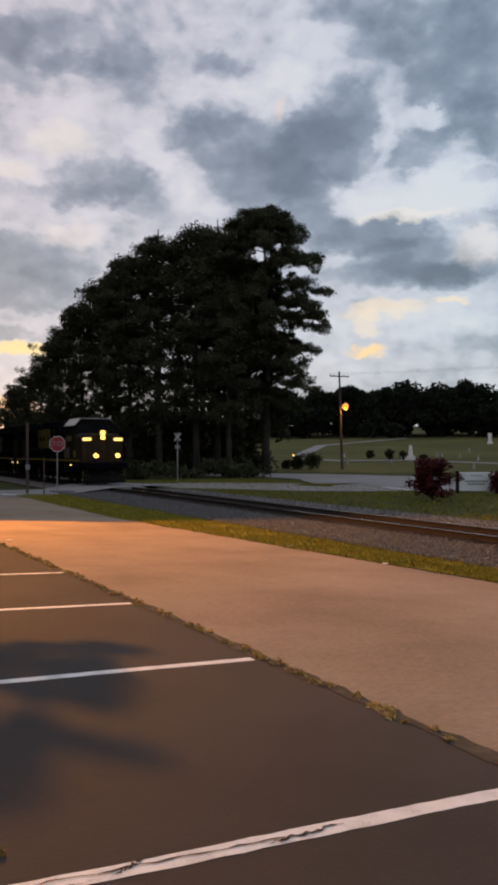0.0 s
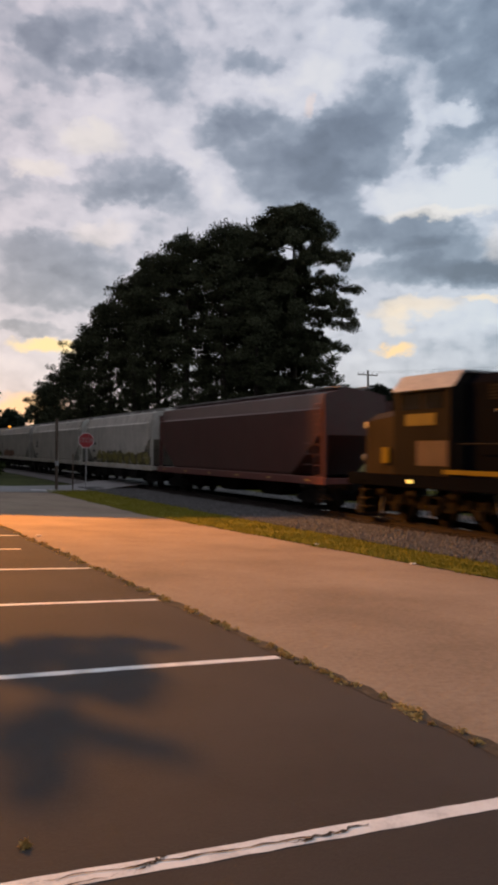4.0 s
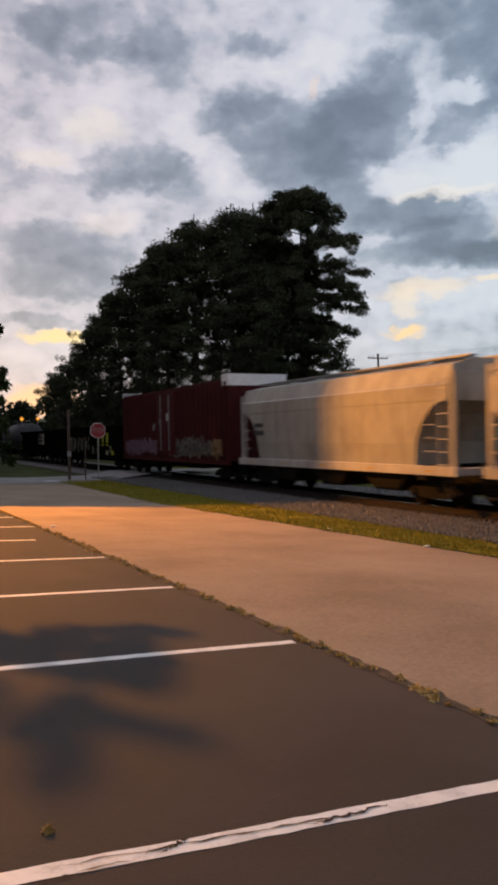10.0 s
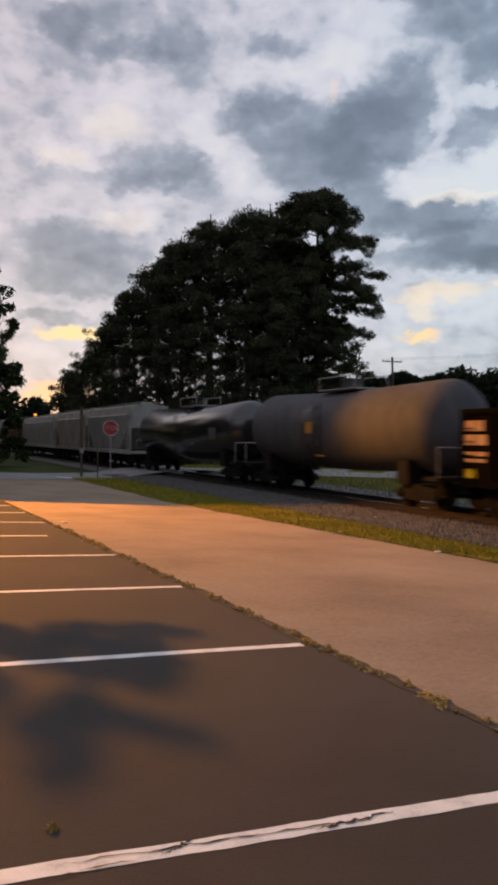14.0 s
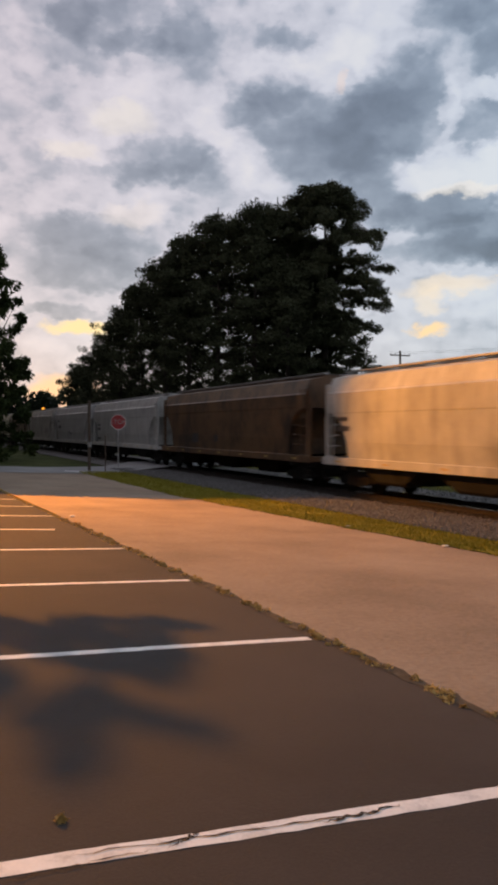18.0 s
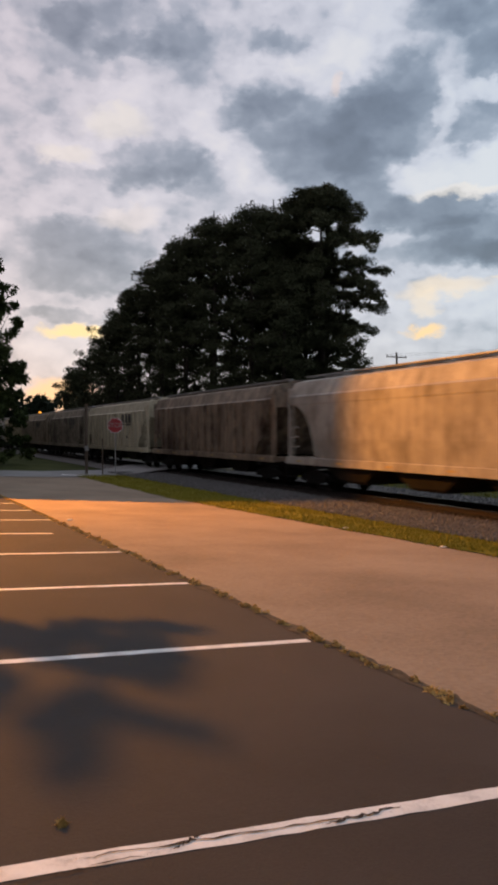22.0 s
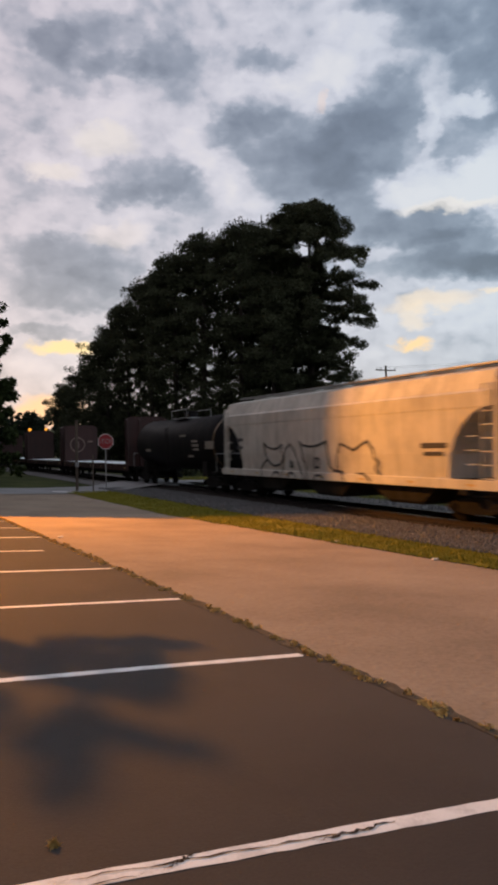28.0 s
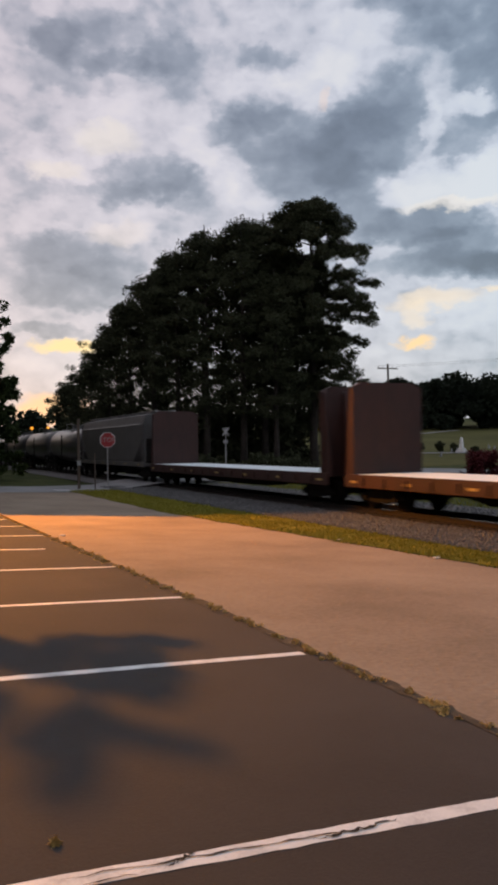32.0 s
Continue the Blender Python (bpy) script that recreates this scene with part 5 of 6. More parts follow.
def covered_hopper(a, b, color, label, bays=3, ribs=0, sill=None, roof=4.62, wedge=(2.2, 1.6), streak=((0.05, 0.04, 0.03), 0.4), round_end=False, letters=(), letter_color=(0.04, 0.04, 0.045), tag=None, rough=0.5, grime=((0.06, 0.048, 0.038), 0.22)):
    L = b - a - 0.0
    car = start_car("covered_hopper", (a + b) / 2, label, "hopper car")
    n = len(CARS)
    mt = paint("hopper_paint", color, rough, streak, grime=grime)
    # bays: body colour cut to 6 percent to stand for the shade below
    mb = paint("hopper_bay_in_shade", shade(color, 0.06), 0.9, ((0.006, 0.005, 0.004), 0.7), gloss=0.05)
    ms = paint("hopper_sill_paint", sill or shade(color, 1.1), rough, streak, grime=grime)
    e = L / 2 - 0.55
    zt = 1.30 + wedge[1]
    half = [(1.50, 1.30), (1.56, 1.42), (1.57, zt), (1.57, roof - 0.82), (1.50, roof - 0.76), (1.34, roof - 0.22), (0.62, roof - 0.06), (0.0, roof)]
    prof = [(-x, z) for x, z in half[:-1]] + [half[-1]] + [(x, z) for x, z in half[:-1][::-1]]

    def yend(z):
        k = max(0.0, (zt - z) / wedge[1])
        if round_end:
            k = math.sqrt(max(0, 1 - (1 - min(k, 1)) ** 2))
        return e - 0.35 - wedge[0] * k
    if round_end:
        # more points down the lower half so that the end curves
        zs = [zt - wedge[1] * q for q in (0.03, 0.10, 0.22, 0.4, 0.65)]
        half = [(1.50, 1.30)] + [(1.56, z) for z in zs[::-1]] + half[2:]
        prof = [(-x, z) for x, z in half[:-1]] + [half[-1]] + [(x, z) for x, z in half[:-1][::-1]]
    bm = bmesh.new()
    rings = [[bm.verts.new((x, s * yend(z), z)) for x, z in prof] for s in (-1, 1)]
    m = len(prof)
    for i in range(m - 1):
        bm.faces.new((rings[0][i], rings[1][i], rings[1][i + 1], rings[0][i + 1]))
    bm.faces.new((rings[0][0], rings[0][-1], rings[1][-1], rings[1][0]))
    for r in rings:
        for i in range(m // 2):
            q = (r[i], r[i + 1], r[m - 2 - i], r[m - 1 - i])
            bm.faces.new(tuple(dict.fromkeys(q)))
    bmesh.ops.recalc_face_normals(bm, faces=bm.faces)
    part("body", bm, mt, car)
    for s in (-1, 1):
        part("side_sill", boxes((s * 1.50, s * 1.61, -e, e, 1.02, 1.31), bevel=0.012), ms, car)
        part("end_platform", boxes((-1.5, 1.5, s * (e - 0.55), s * e, 1.05, 1.25)), ms, car)
        part("end_post", boxes((-1.52, -1.40, s * (e - 0.32), s * (e - 0.12), 1.25, roof - 0.45), (1.40, 1.52, s * (e - 0.32), s * (e - 0.12), 1.25, roof - 0.45), (-1.5, 1.5, s * (e - 0.28), s * (e - 0.20), zt - 0.05, roof - 0.5)), mt, car)
        part("end_ladder", ladder(-1.56, s * (e - 0.55), 1.2, roof - 0.6), ms, car)
        part("brake_hose", rods(((0.3, s * (e + 0.35), 0.9), (0.3, s * (e + 0.5), 0.45), 0.03), n=5), "black", car)
        for k in range(3):
            part("grab_iron", rods(((-1.64, s * (e - 0.9), 1.75 + 0.4 * k), (-1.64, s * (e - 1.3), 1.75 + 0.4 * k), 0.016), n=4), ms, car)
        part("corner_step", boxes((-1.6, -1.3, s * (e - 0.5), s * (e - 0.1), 0.45, 0.49), (-1.6, -1.56, s * (e - 0.5), s * (e - 0.46), 0.45, 1.05), (-1.6, -1.56, s * (e - 0.14), s * (e - 0.1), 0.45, 1.05)), "black", car)
        part("jacking_pad", boxes((-1.6, -1.2, s * (e - 1.7), s * (e - 1.4), 0.86, 1.03), bevel=0.01), "black", car)
    wheel = bmesh.new()
    for i in range(12):
        a0, a1 = radians(30 * i), radians(30 * i + 30)
        rod(wheel, (0.7 + 0.28 * math.cos(a0), -e - 0.05, 2.6 + 0.28 * math.sin(a0)), (0.7 + 0.28 * math.cos(a1), -e - 0.05, 2.6 + 0.28 * math.sin(a1)), 0.018, n=4)
    part("hand_brake_wheel", wheel, ms, car)
    strip = None
    for y in steps(-e + 1.2, e - 1.2, 3.0):
        if strip:
            share(strip, "reflector", pose(-1.612, y, 1.16), car)
        else:
            strip = part("reflector", boxes((-0.003, 0.003, -0.16, 0.16, -0.035, 0.035)), REFLECTOR, car)
            strip.matrix_basis = pose(-1.612, y, 1.16)
    part("centre_sill", boxes((-0.35, 0.35, -e, e, 0.78, 1.1)), "black", car)
    # slope sheets and outlets below, the shade under the car put into their colour
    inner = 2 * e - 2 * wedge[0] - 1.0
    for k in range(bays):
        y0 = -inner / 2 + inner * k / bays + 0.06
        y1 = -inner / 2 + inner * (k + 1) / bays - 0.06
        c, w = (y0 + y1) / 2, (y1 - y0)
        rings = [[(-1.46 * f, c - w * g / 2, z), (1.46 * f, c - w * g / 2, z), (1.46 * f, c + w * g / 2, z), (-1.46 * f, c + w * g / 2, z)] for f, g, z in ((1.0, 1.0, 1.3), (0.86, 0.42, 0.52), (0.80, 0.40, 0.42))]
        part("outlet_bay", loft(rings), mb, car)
    part("roof_walkway", boxes((-0.75, -0.45, -e + 0.3, e - 0.3, roof + 0.03, roof + 0.09), (0.45, 0.75, -e + 0.3, e - 0.3, roof + 0.03, roof + 0.09)), "steel", car)
    hatch = None
    for y in steps(-e + 1.75, e - 1.85, 2.2):
        if hatch:
            share(hatch, "hatch_cover", pose(0, y, roof), car)
        else:
            hatch = part("hatch_cover", boxes((-0.36, 0.36, -0.75, 0.75, -0.02, 0.10), bevel=0.02), mt, car)
            hatch.matrix_basis = pose(0, y, roof)
    if ribs:
        for k in range(ribs):
            y = -yend(3) + 0.5 + (2 * yend(3) - 1.0) * k / (ribs - 1)
            part("rib", boxes((-1.675, -1.56, y - 0.075, y + 0.075, max(1.32, zt - (e - abs(y)) / wedge[0] * wedge[1]), roof - 0.84), bevel=0.012), mt, car)
    if letters:
        ink = paint("stencil_paint", letter_color, 0.6, None)
        for one in letters:
            part("stencilled_mark", bars([one], -1.572 if not ribs else -1.68), ink, car)
    if tag:
        graffiti(car, -1.574, *tag)
    trucks(car, L)
    return car


def small_letters(y, z):
    return [(y, z, 0.75, 0.16), (y, z - 0.34, 0.9, 0.20), (y - 0.1, z - 1.1, 1.1, 0.14)]


def boxcar(a, b):
    L = b - a
    car = start_car("boxcar", (a + b) / 2, "tall red-brown boxcar with sprayed paintings and a pale roof end", "boxcar")
    e = L / 2 - 0.6
    red = paint("boxcar_red", (0.066, 0.012, 0.0125), 0.75, ((0.030, 0.008, 0.008), 0.5), gloss=0.1, grime=((0.03, 0.009, 0.008), 0.45))
    part("body", loft([[(-1.55, y, 1.1), (1.55, y, 1.1), (1.55, y, 5.05), (0, y, 5.25), (-1.55, y, 5.05)] for y in (-e, e)]), red, car)
    part("roof_end", boxes((-1.57, 1.57, -e - 0.02, -e + 0.75, 4.72, 5.28)), "signwhite", car, "pale end of the roof")
    part("roof_end", boxes((-1.57, 1.57, e - 0.2, e + 0.02, 4.95, 5.28)), "steel", car)
    for k in range(30):
        y = -e + 0.4 + (2 * e - 0.8) * k / 29
        if abs(y) < 1.7:
            continue
        part("rib", boxes((-1.61, -1.54, y - 0.06, y + 0.06, 1.25, 4.95), bevel=0.015), red, car)
    d = part("door", boxes((-1.66, -1.57, -1.55, 1.55, 1.3, 4.85), bevel=0.01), red, car)
    part("door_bar", rods(((-1.7, -0.7, 1.5), (-1.7, -0.7, 4.7), 0.03), ((-1.7, 0.7, 1.5), (-1.7, 0.7, 4.7), 0.03)), "steel", d)
    part("sill", boxes((-1.58, -1.48, -e, e, 0.92, 1.2), (1.48, 1.58, -e, e, 0.92, 1.2)), red, car)
    part("belly", boxes((-1.2, 1.2, -4.5, 4.5, 0.62, 0.95)), "black", car)
    part("underframe", boxes((-0.5, 0.5, -e, e, 0.75, 1.1)), "black", car)
    for s in (-1, 1):
        part("end_ladder", ladder(-1.62, s * (e - 0.4), 1.1, 4.9), red, car)
    graffiti(car, -1.616, 1.6, 7.9, 1.2, 2.3, 12, 3, (0.105, 0.055, 0.085), (0.19, 0.13, 0.165), 0.3)
    graffiti(car, -1.616, -6.9, 0.6, 1.15, 2.35, 13, 4, (0.045, 0.042, 0.038), (0.16, 0.135, 0.11), 0.34)
    graffiti(car, -1.626, -7.9, -6.7, 1.2, 2.3, 3, 9, (0.17, 0.085, 0.03), (0.24, 0.17, 0.10), 0.3, "orange sprayed patch")
    for one in ((-0.43, 3.45, 0.5, 0.42), (1.98, 2.92, 0.22, 0.4), (0.9, 3.2, 0.2, 0.2)):
        part("stencilled_mark", bars([one], -1.668), "greystone", car)
    trucks(car, L)


def gondola(a, b, h, color, label, blocks=(), tag=None, ribs=15):
    L = b - a
    car = start_car("gondola", (a + b) / 2, label, "gondola car")
    e = L / 2 - 0.55
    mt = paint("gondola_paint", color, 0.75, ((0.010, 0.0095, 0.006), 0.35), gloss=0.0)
    part("floor", boxes((-1.45, 1.45, -e, e, 1.0, 1.12)), mt, car)
    for s in (-1, 1):
        part("side", boxes((s * 1.42, s * 1.50, -e, e, 1.0, h)), mt, car)
        part("top_rail", boxes((s * 1.38, s * 1.56, -e, e, h - 0.02, h + 0.14), bevel=0.02), mt, car)
        part("end_wall", boxes((-1.42, 1.42, s * e - 0.05, s * e + 0.05, 1.0, h + 0.05)), mt, car)
        part("bottom_rail", boxes((s * 1.42, s * 1.56, -e, e, 0.9, 1.08)), mt, car)
        part("end_ladder", ladder(-1.58, s * (e - 0.4), 0.9, h), mt, car)
    for k in range(ribs):
        y = -e + 0.1 + (2 * e - 0.2) * k / (ribs - 1)
        for s in (-1, 1):
            part("rib", boxes((s * 1.50, s * 1.58, y - 0.06, y + 0.06, 1.08, h), bevel=0.012), mt, car)
    part("centre_sill", boxes((-0.35, 0.35, -e, e, 0.55, 1.0)), "black", car)
    for rows, c in blocks:
        ink = paint("mark_paint", c, 0.55, ((0.05, 0.04, 0.03), 0.3))
        for one in rows:
            part("stencilled_mark", bars([one], -1.506), ink, car)
    if tag:
        graffiti(car, -1.507, *tag)
    trucks(car, L)


def tank_car(a, b, color, label, r=1.52, band=None, rough=0.35, marks=(), mark_color=(0.6, 0.6, 0.58), sag=0.14):
    L = b - a
    car = start_car("tank_car", (a + b) / 2, label, "tank car")
    e = L / 2 - 1.0
    mt = paint("tank_paint", color, rough, ((0.04, 0.034, 0.03), 0.45), 0.06, gloss=0.9 if rough < 0.4 else 0.02)
    zc = 1.15 + r
    rings = []
    for y, f in [(-e - 0.02, 0.10), (-e, 0.35), (-e + 0.14, 0.68), (-e + 0.35, 0.90), (-e + 0.62, 1.0), (0, 1.0), (e - 0.62, 1.0), (e - 0.35, 0.90), (e - 0.14, 0.68), (e, 0.35), (e + 0.02, 0.10)]:
        dz = -sag * (1 - min(1, abs(y) / e))
        rings.append([(math.cos(t) * r * f, y, zc + dz + math.sin(t) * r * f) for t in np.linspace(0, 6.2832, 33)[:-1]])
    part("barrel", loft(rings), mt, car, smooth=True)
    if band:
        part("band", loft([[(math.cos(t) * (r + 0.012), y, zc - sag * 0.95 + math.sin(t) * (r + 0.012)) for t in np.linspace(0, 6.2832, 33)[:-1]] for y in (band[0], band[1])], cap=False), paint("band_paint", band[2], 0.5), car, smooth=True)
    bm = bmesh.new()
    rod(bm, (0, 0, zc + r - 0.25), (0, 0, zc + r + 0.30), 0.42, n=16)
    rod(bm, (0, 0, zc + r + 0.30), (0, 0, zc + r + 0.36), 0.48, n=16)
    part("manway", bm, mt, car)
    part("top_platform", boxes((-0.75, 0.75, -1.3, 1.3, zc + r - 0.10, zc + r - 0.04)), "steel", car)
    for sx in (-1, 1):
        part("top_rail", rods(*[((sx * 0.75, sy * 1.3, zc + r - 0.1), (sx * 0.75, sy * 1.3, zc + r + 0.42), 0.02) for sy in (-1, 1)], ((sx * 0.75, -1.3, zc + r + 0.42), (sx * 0.75, 1.3, zc + r + 0.42), 0.02), n=5), "steel", car)
    part("side_ladder", ladder(-r - 0.06, 0, 1.0, zc + r - 0.6), "black", car)
    for s in (-1, 1):
        part("saddle", boxes((-1.25, 1.25, s * (e - 1.6) - 0.3, s * (e - 1.6) + 0.3, 0.78, 1.55)), "black", car)
        part("end_platform", boxes((-1.45, 1.45, s * (L / 2 - 1.25), s * (L / 2 - 0.55), 0.95, 1.08)), "black", car)
        part("end_rail", rods(((-1.42, s * (L / 2 - 0.6), 1.05), (-1.42, s * (L / 2 - 0.6), 2.0), 0.02), ((1.42, s * (L / 2 - 0.6), 1.05), (1.42, s * (L / 2 - 0.6), 2.0), 0.02), ((-1.42, s * (L / 2 - 0.6), 2.0), (1.42, s * (L / 2 - 0.6), 2.0), 0.02), n=5), "steel", car)
    if marks:
        ink = paint("mark_paint", mark_color, 0.55, None)
        for y, dz, w, h in marks:
            x = math.sqrt(max(0, r * r - dz * dz))
            part("stencilled_mark", boxes((-x - 0.03, -x + 0.02, y - w / 2, y + w / 2, zc + dz - h / 2, zc + dz + h / 2)), ink, car)
    trucks(car, L, 2.0)


def bulkhead_flat(a, b, emblem=False, label="rust-brown bulkhead flat car with an empty deck"):
    L = b - a
    car = start_car("bulkhead_flatcar", (a + b) / 2, label, "flat car")
    e = L / 2 - 0.6
    mt = paint("flatcar_brown", (0.048, 0.019, 0.016), 0.65, ((0.022, 0.013, 0.010), 0.5), grime=((0.018, 0.011, 0.009), 0.5))
    part("deck", boxes((-1.5, 1.5, -e + 0.6, e - 0.6, 1.12, 1.24), bevel=0.01), "board", car, "pale worn plank deck")
    part("side_sill", boxes((-1.56, -1.46, -e, e, 0.78, 1.24), (1.46, 1.56, -e, e, 0.78, 1.24), bevel=0.01), mt, car)
    part("fish_belly", loft([[(x, -5.5, 0.8), (x, 5.5, 0.8), (x, 3.5, 0.42), (x, -3.5, 0.42)] for x in (-0.5, 0.5)]), "black", car)
    part("centre_sill", boxes((-0.4, 0.4, -e, e, 0.6, 1.0)), "black", car)
    for s in (-1, 1):
        bh = part("bulkhead", loft([[(x, s * (e - d), z) for x, z in ((-1.52, 1.1), (1.52, 1.1), (1.52, 4.35), (1.1, 4.55), (-1.1, 4.55), (-1.52, 4.35))] for d in (0.40, 0.56)]), mt, car)
        for k in (-1.4, -0.5, 0.5, 1.4):
            part("brace", loft([[(k - 0.07, s * (e - 0.40), 1.1), (k - 0.07, s * (e + 0.05), 1.1), (k - 0.07, s * (e - 0.3), 4.3), (k - 0.07, s * (e - 0.40), 4.4)],
                                [(k + 0.07, s * (e - 0.40), 1.1), (k + 0.07, s * (e + 0.05), 1.1), (k + 0.07, s * (e - 0.3), 4.3), (k + 0.07, s * (e - 0.40), 4.4)]]), mt, bh)
    if emblem:
        y = e - 0.57
        bm = bmesh.new()
        for i in range(24):
            t0, t1 = radians(i * 15), radians(i * 15 + 15)
            q = [(math.cos(t) * rr - 0.35, math.sin(t) * rr + 2.75) for t, rr in ((t0, 0.72), (t1, 0.72), (t1, 0.60), (t0, 0.60))]
            vs = [bm.verts.new((x, y - 0.006, z)) for x, z in q]
            bm.faces.new(vs)
        box(bm, -0.5, -0.2, y - 0.007, y - 0.002, 2.4, 3.05)
        box(bm, 0.6, 1.1, y - 0.007, y - 0.002, 2.95, 3.12)
        part("emblem", bm, paint("emblem_paint", (0.17, 0.115, 0.095), 0.6, None), car, "faded round emblem")
    pocket = strip = None
    for y in steps(-e + 1.2, e - 1.2, 1.25):
        if pocket:
            share(pocket, "stake_pocket", pose(-1.59, y, 1.0), car)
        else:
            pocket = part("stake_pocket", boxes((-0.03, 0.03, -0.09, 0.09, -0.14, 0.14), bevel=0.01), mt, car)
            pocket.matrix_basis = pose(-1.59, y, 1.0)
    for y in steps(-e + 0.6, e - 0.6, 3.2):
        if strip:
            share(strip, "reflector", pose(-1.565, y, 0.98), car)
        else:
            strip = part("reflector", boxes((-0.003, 0.003, -0.2, 0.2, -0.04, 0.04)), REFLECTOR, car)
            strip.matrix_basis = pose(-1.565, y, 0.98)
    trucks(car, L)


def locomotive(a, b, forward, label):
    """Nose towards y < 0 when forward, else the other way about."""
    L = b - a
    car = start_car("diesel_locomotive", (a + b) / 2, label, "locomotive")
    f = -1 if forward else 1
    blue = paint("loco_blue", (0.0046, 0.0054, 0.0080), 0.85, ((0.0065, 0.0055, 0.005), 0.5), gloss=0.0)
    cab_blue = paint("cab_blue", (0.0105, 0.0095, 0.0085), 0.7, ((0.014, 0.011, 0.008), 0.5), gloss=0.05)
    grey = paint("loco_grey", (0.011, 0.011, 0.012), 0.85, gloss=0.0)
    # same yellow on both; the reversed engine's is dimmed for its weaker light
    gold = paint("loco_gold_by_light", (0.080, 0.062, 0.010) if forward else (0.028, 0.021, 0.008), 0.6, ((0.03, 0.02, 0.008), 0.4), gloss=0.1)
    bright = paint("loco_stripe_gold", (0.16, 0.12, 0.012), 0.6, ((0.05, 0.03, 0.012), 0.4), gloss=0.1)
    pink = paint("loco_plate", (0.085, 0.07, 0.062), 0.6, ((0.08, 0.05, 0.04), 0.4), gloss=0.1)
    e = L / 2 - 0.7

    def Y(d0, d1):
        """Span between two distances behind the nose."""
        p, q = f * (e - d0), f * (e - d1)
        return min(p, q), max(p, q)
    front, wing = 0.1, 5.9 if forward else 6.7
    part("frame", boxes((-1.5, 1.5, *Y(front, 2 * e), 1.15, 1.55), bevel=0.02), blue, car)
    part("sill_stripe", boxes((-1.53, -1.501, *Y(1.3 if forward else 5.0, 2 * e), 1.62, 1.75), bevel=0.006), bright, car, "yellow stripe along the sill")
    # yellow nose, its colour darkened for the shade on the backlit front
    nose_gold_shaded = paint("nose_gold_shaded", (0.022, 0.0165, 0.009), 0.7, gloss=0.1)
    part("nose", loft([[(-x, y, 1.55), (x, y, 1.55), (x, y, z - 0.22), (x * 0.8, y, z), (-x * 0.8, y, z), (-x, y, z - 0.22)] for y, x, z in ((f * (e - 1.1), 1.42, 3.42), (f * (e - 1.3), 1.47, 3.5), (f * (e - 2.7), 1.5, 3.62))]), nose_gold_shaded, car)
    part("headlight_housing", boxes((-0.24, 0.24, f * (e - 1.12) - 0.06, f * (e - 1.12) + 0.06, 3.12, 3.78), bevel=0.03), nose_gold_shaded, car)
    part("nose_door", boxes((0.28, 0.86, f * (e - 1.09) - 0.015, f * (e - 1.09) + 0.015, 1.62, 2.9), bevel=0.006), nose_gold_shaded, car)
    cab = part("cab", loft([[(-1.52, y, 1.55), (1.52, y, 1.55), (1.52, y, 4.1), (1.1, y, 4.62), (-1.1, y, 4.62), (-1.52, y, 4.1)] for y in Y(2.7, 5.3)]), cab_blue, car)
    yc = f * (e - 2.69)
    for x0 in (-1.3, 0.12):
        part("windscreen", boxes((x0, x0 + 1.18, yc - 0.02, yc + 0.02, 3.68, 4.2), bevel=0.006), "glass", cab, "dark cab window")
    a0, a1 = Y(3.1, 4.0)
    b0, b1 = Y(4.2, 5.0)
    for w0, w1 in ((a0, a1), (b0, b1)):
        part("side_window", boxes((-1.535, -1.515, w0, w1, 3.55, 4.06), bevel=0.006), "glass", cab, "dark cab window")
    part("cab_roof", loft([[(-1.5, y, 4.15), (-1.08, y, 4.66), (1.08, y, 4.66), (1.5, y, 4.15), (1.1, y, 4.60), (-1.1, y, 4.60)] for y in Y(2.55, 5.4)]), "steel", cab, "pale grey cab roof")
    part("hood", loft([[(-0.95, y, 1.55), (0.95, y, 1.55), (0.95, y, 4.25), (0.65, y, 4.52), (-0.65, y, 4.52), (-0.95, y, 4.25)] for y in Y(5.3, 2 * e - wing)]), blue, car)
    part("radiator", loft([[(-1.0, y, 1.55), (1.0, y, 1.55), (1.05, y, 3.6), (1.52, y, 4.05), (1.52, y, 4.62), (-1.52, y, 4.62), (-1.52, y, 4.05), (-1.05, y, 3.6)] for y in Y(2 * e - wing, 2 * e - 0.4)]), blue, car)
    part("radiator_screen", boxes((-1.545, -1.522, *Y(2 * e - wing + 0.2, 2 * e - 0.6), 4.10, 4.55), bevel=0.006), grey, car)
    part("end_panel", boxes((-1.09, -1.052, *Y(2 * e - 2.1, 2 * e - 0.45), 1.75, 3.45), bevel=0.006), paint("dull_gold", (0.026, 0.020, 0.009), 0.8, ((0.014, 0.010, 0.007), 0.6), gloss=0.05), car, "dull yellow panel at the hood's end")
    d0, d1 = Y(8.0, 9.6)
    part("exhaust_stack", boxes((-0.5, 0.5, d0, d1, 4.5, 4.72)), "black", car)
    d0, d1 = Y(11.5, 13.2)
    part("dynamic_brake", boxes((-1.0, 1.0, d0, d1, 4.2, 4.68), bevel=0.03), blue, car)
    # engine room doors
    for k in range(9):
        d0, d1 = Y(6.0 + k * 1.0, 6.9 + k * 1.0)
        part("hood_door", boxes((-0.972, -0.95, d0, d1, 1.75, 3.5), bevel=0.006), blue, car)
    # large yellow shapes on the side
    c = f * (e - (13.3 if forward else 13.25))
    z = 3.36 if forward else 3.06
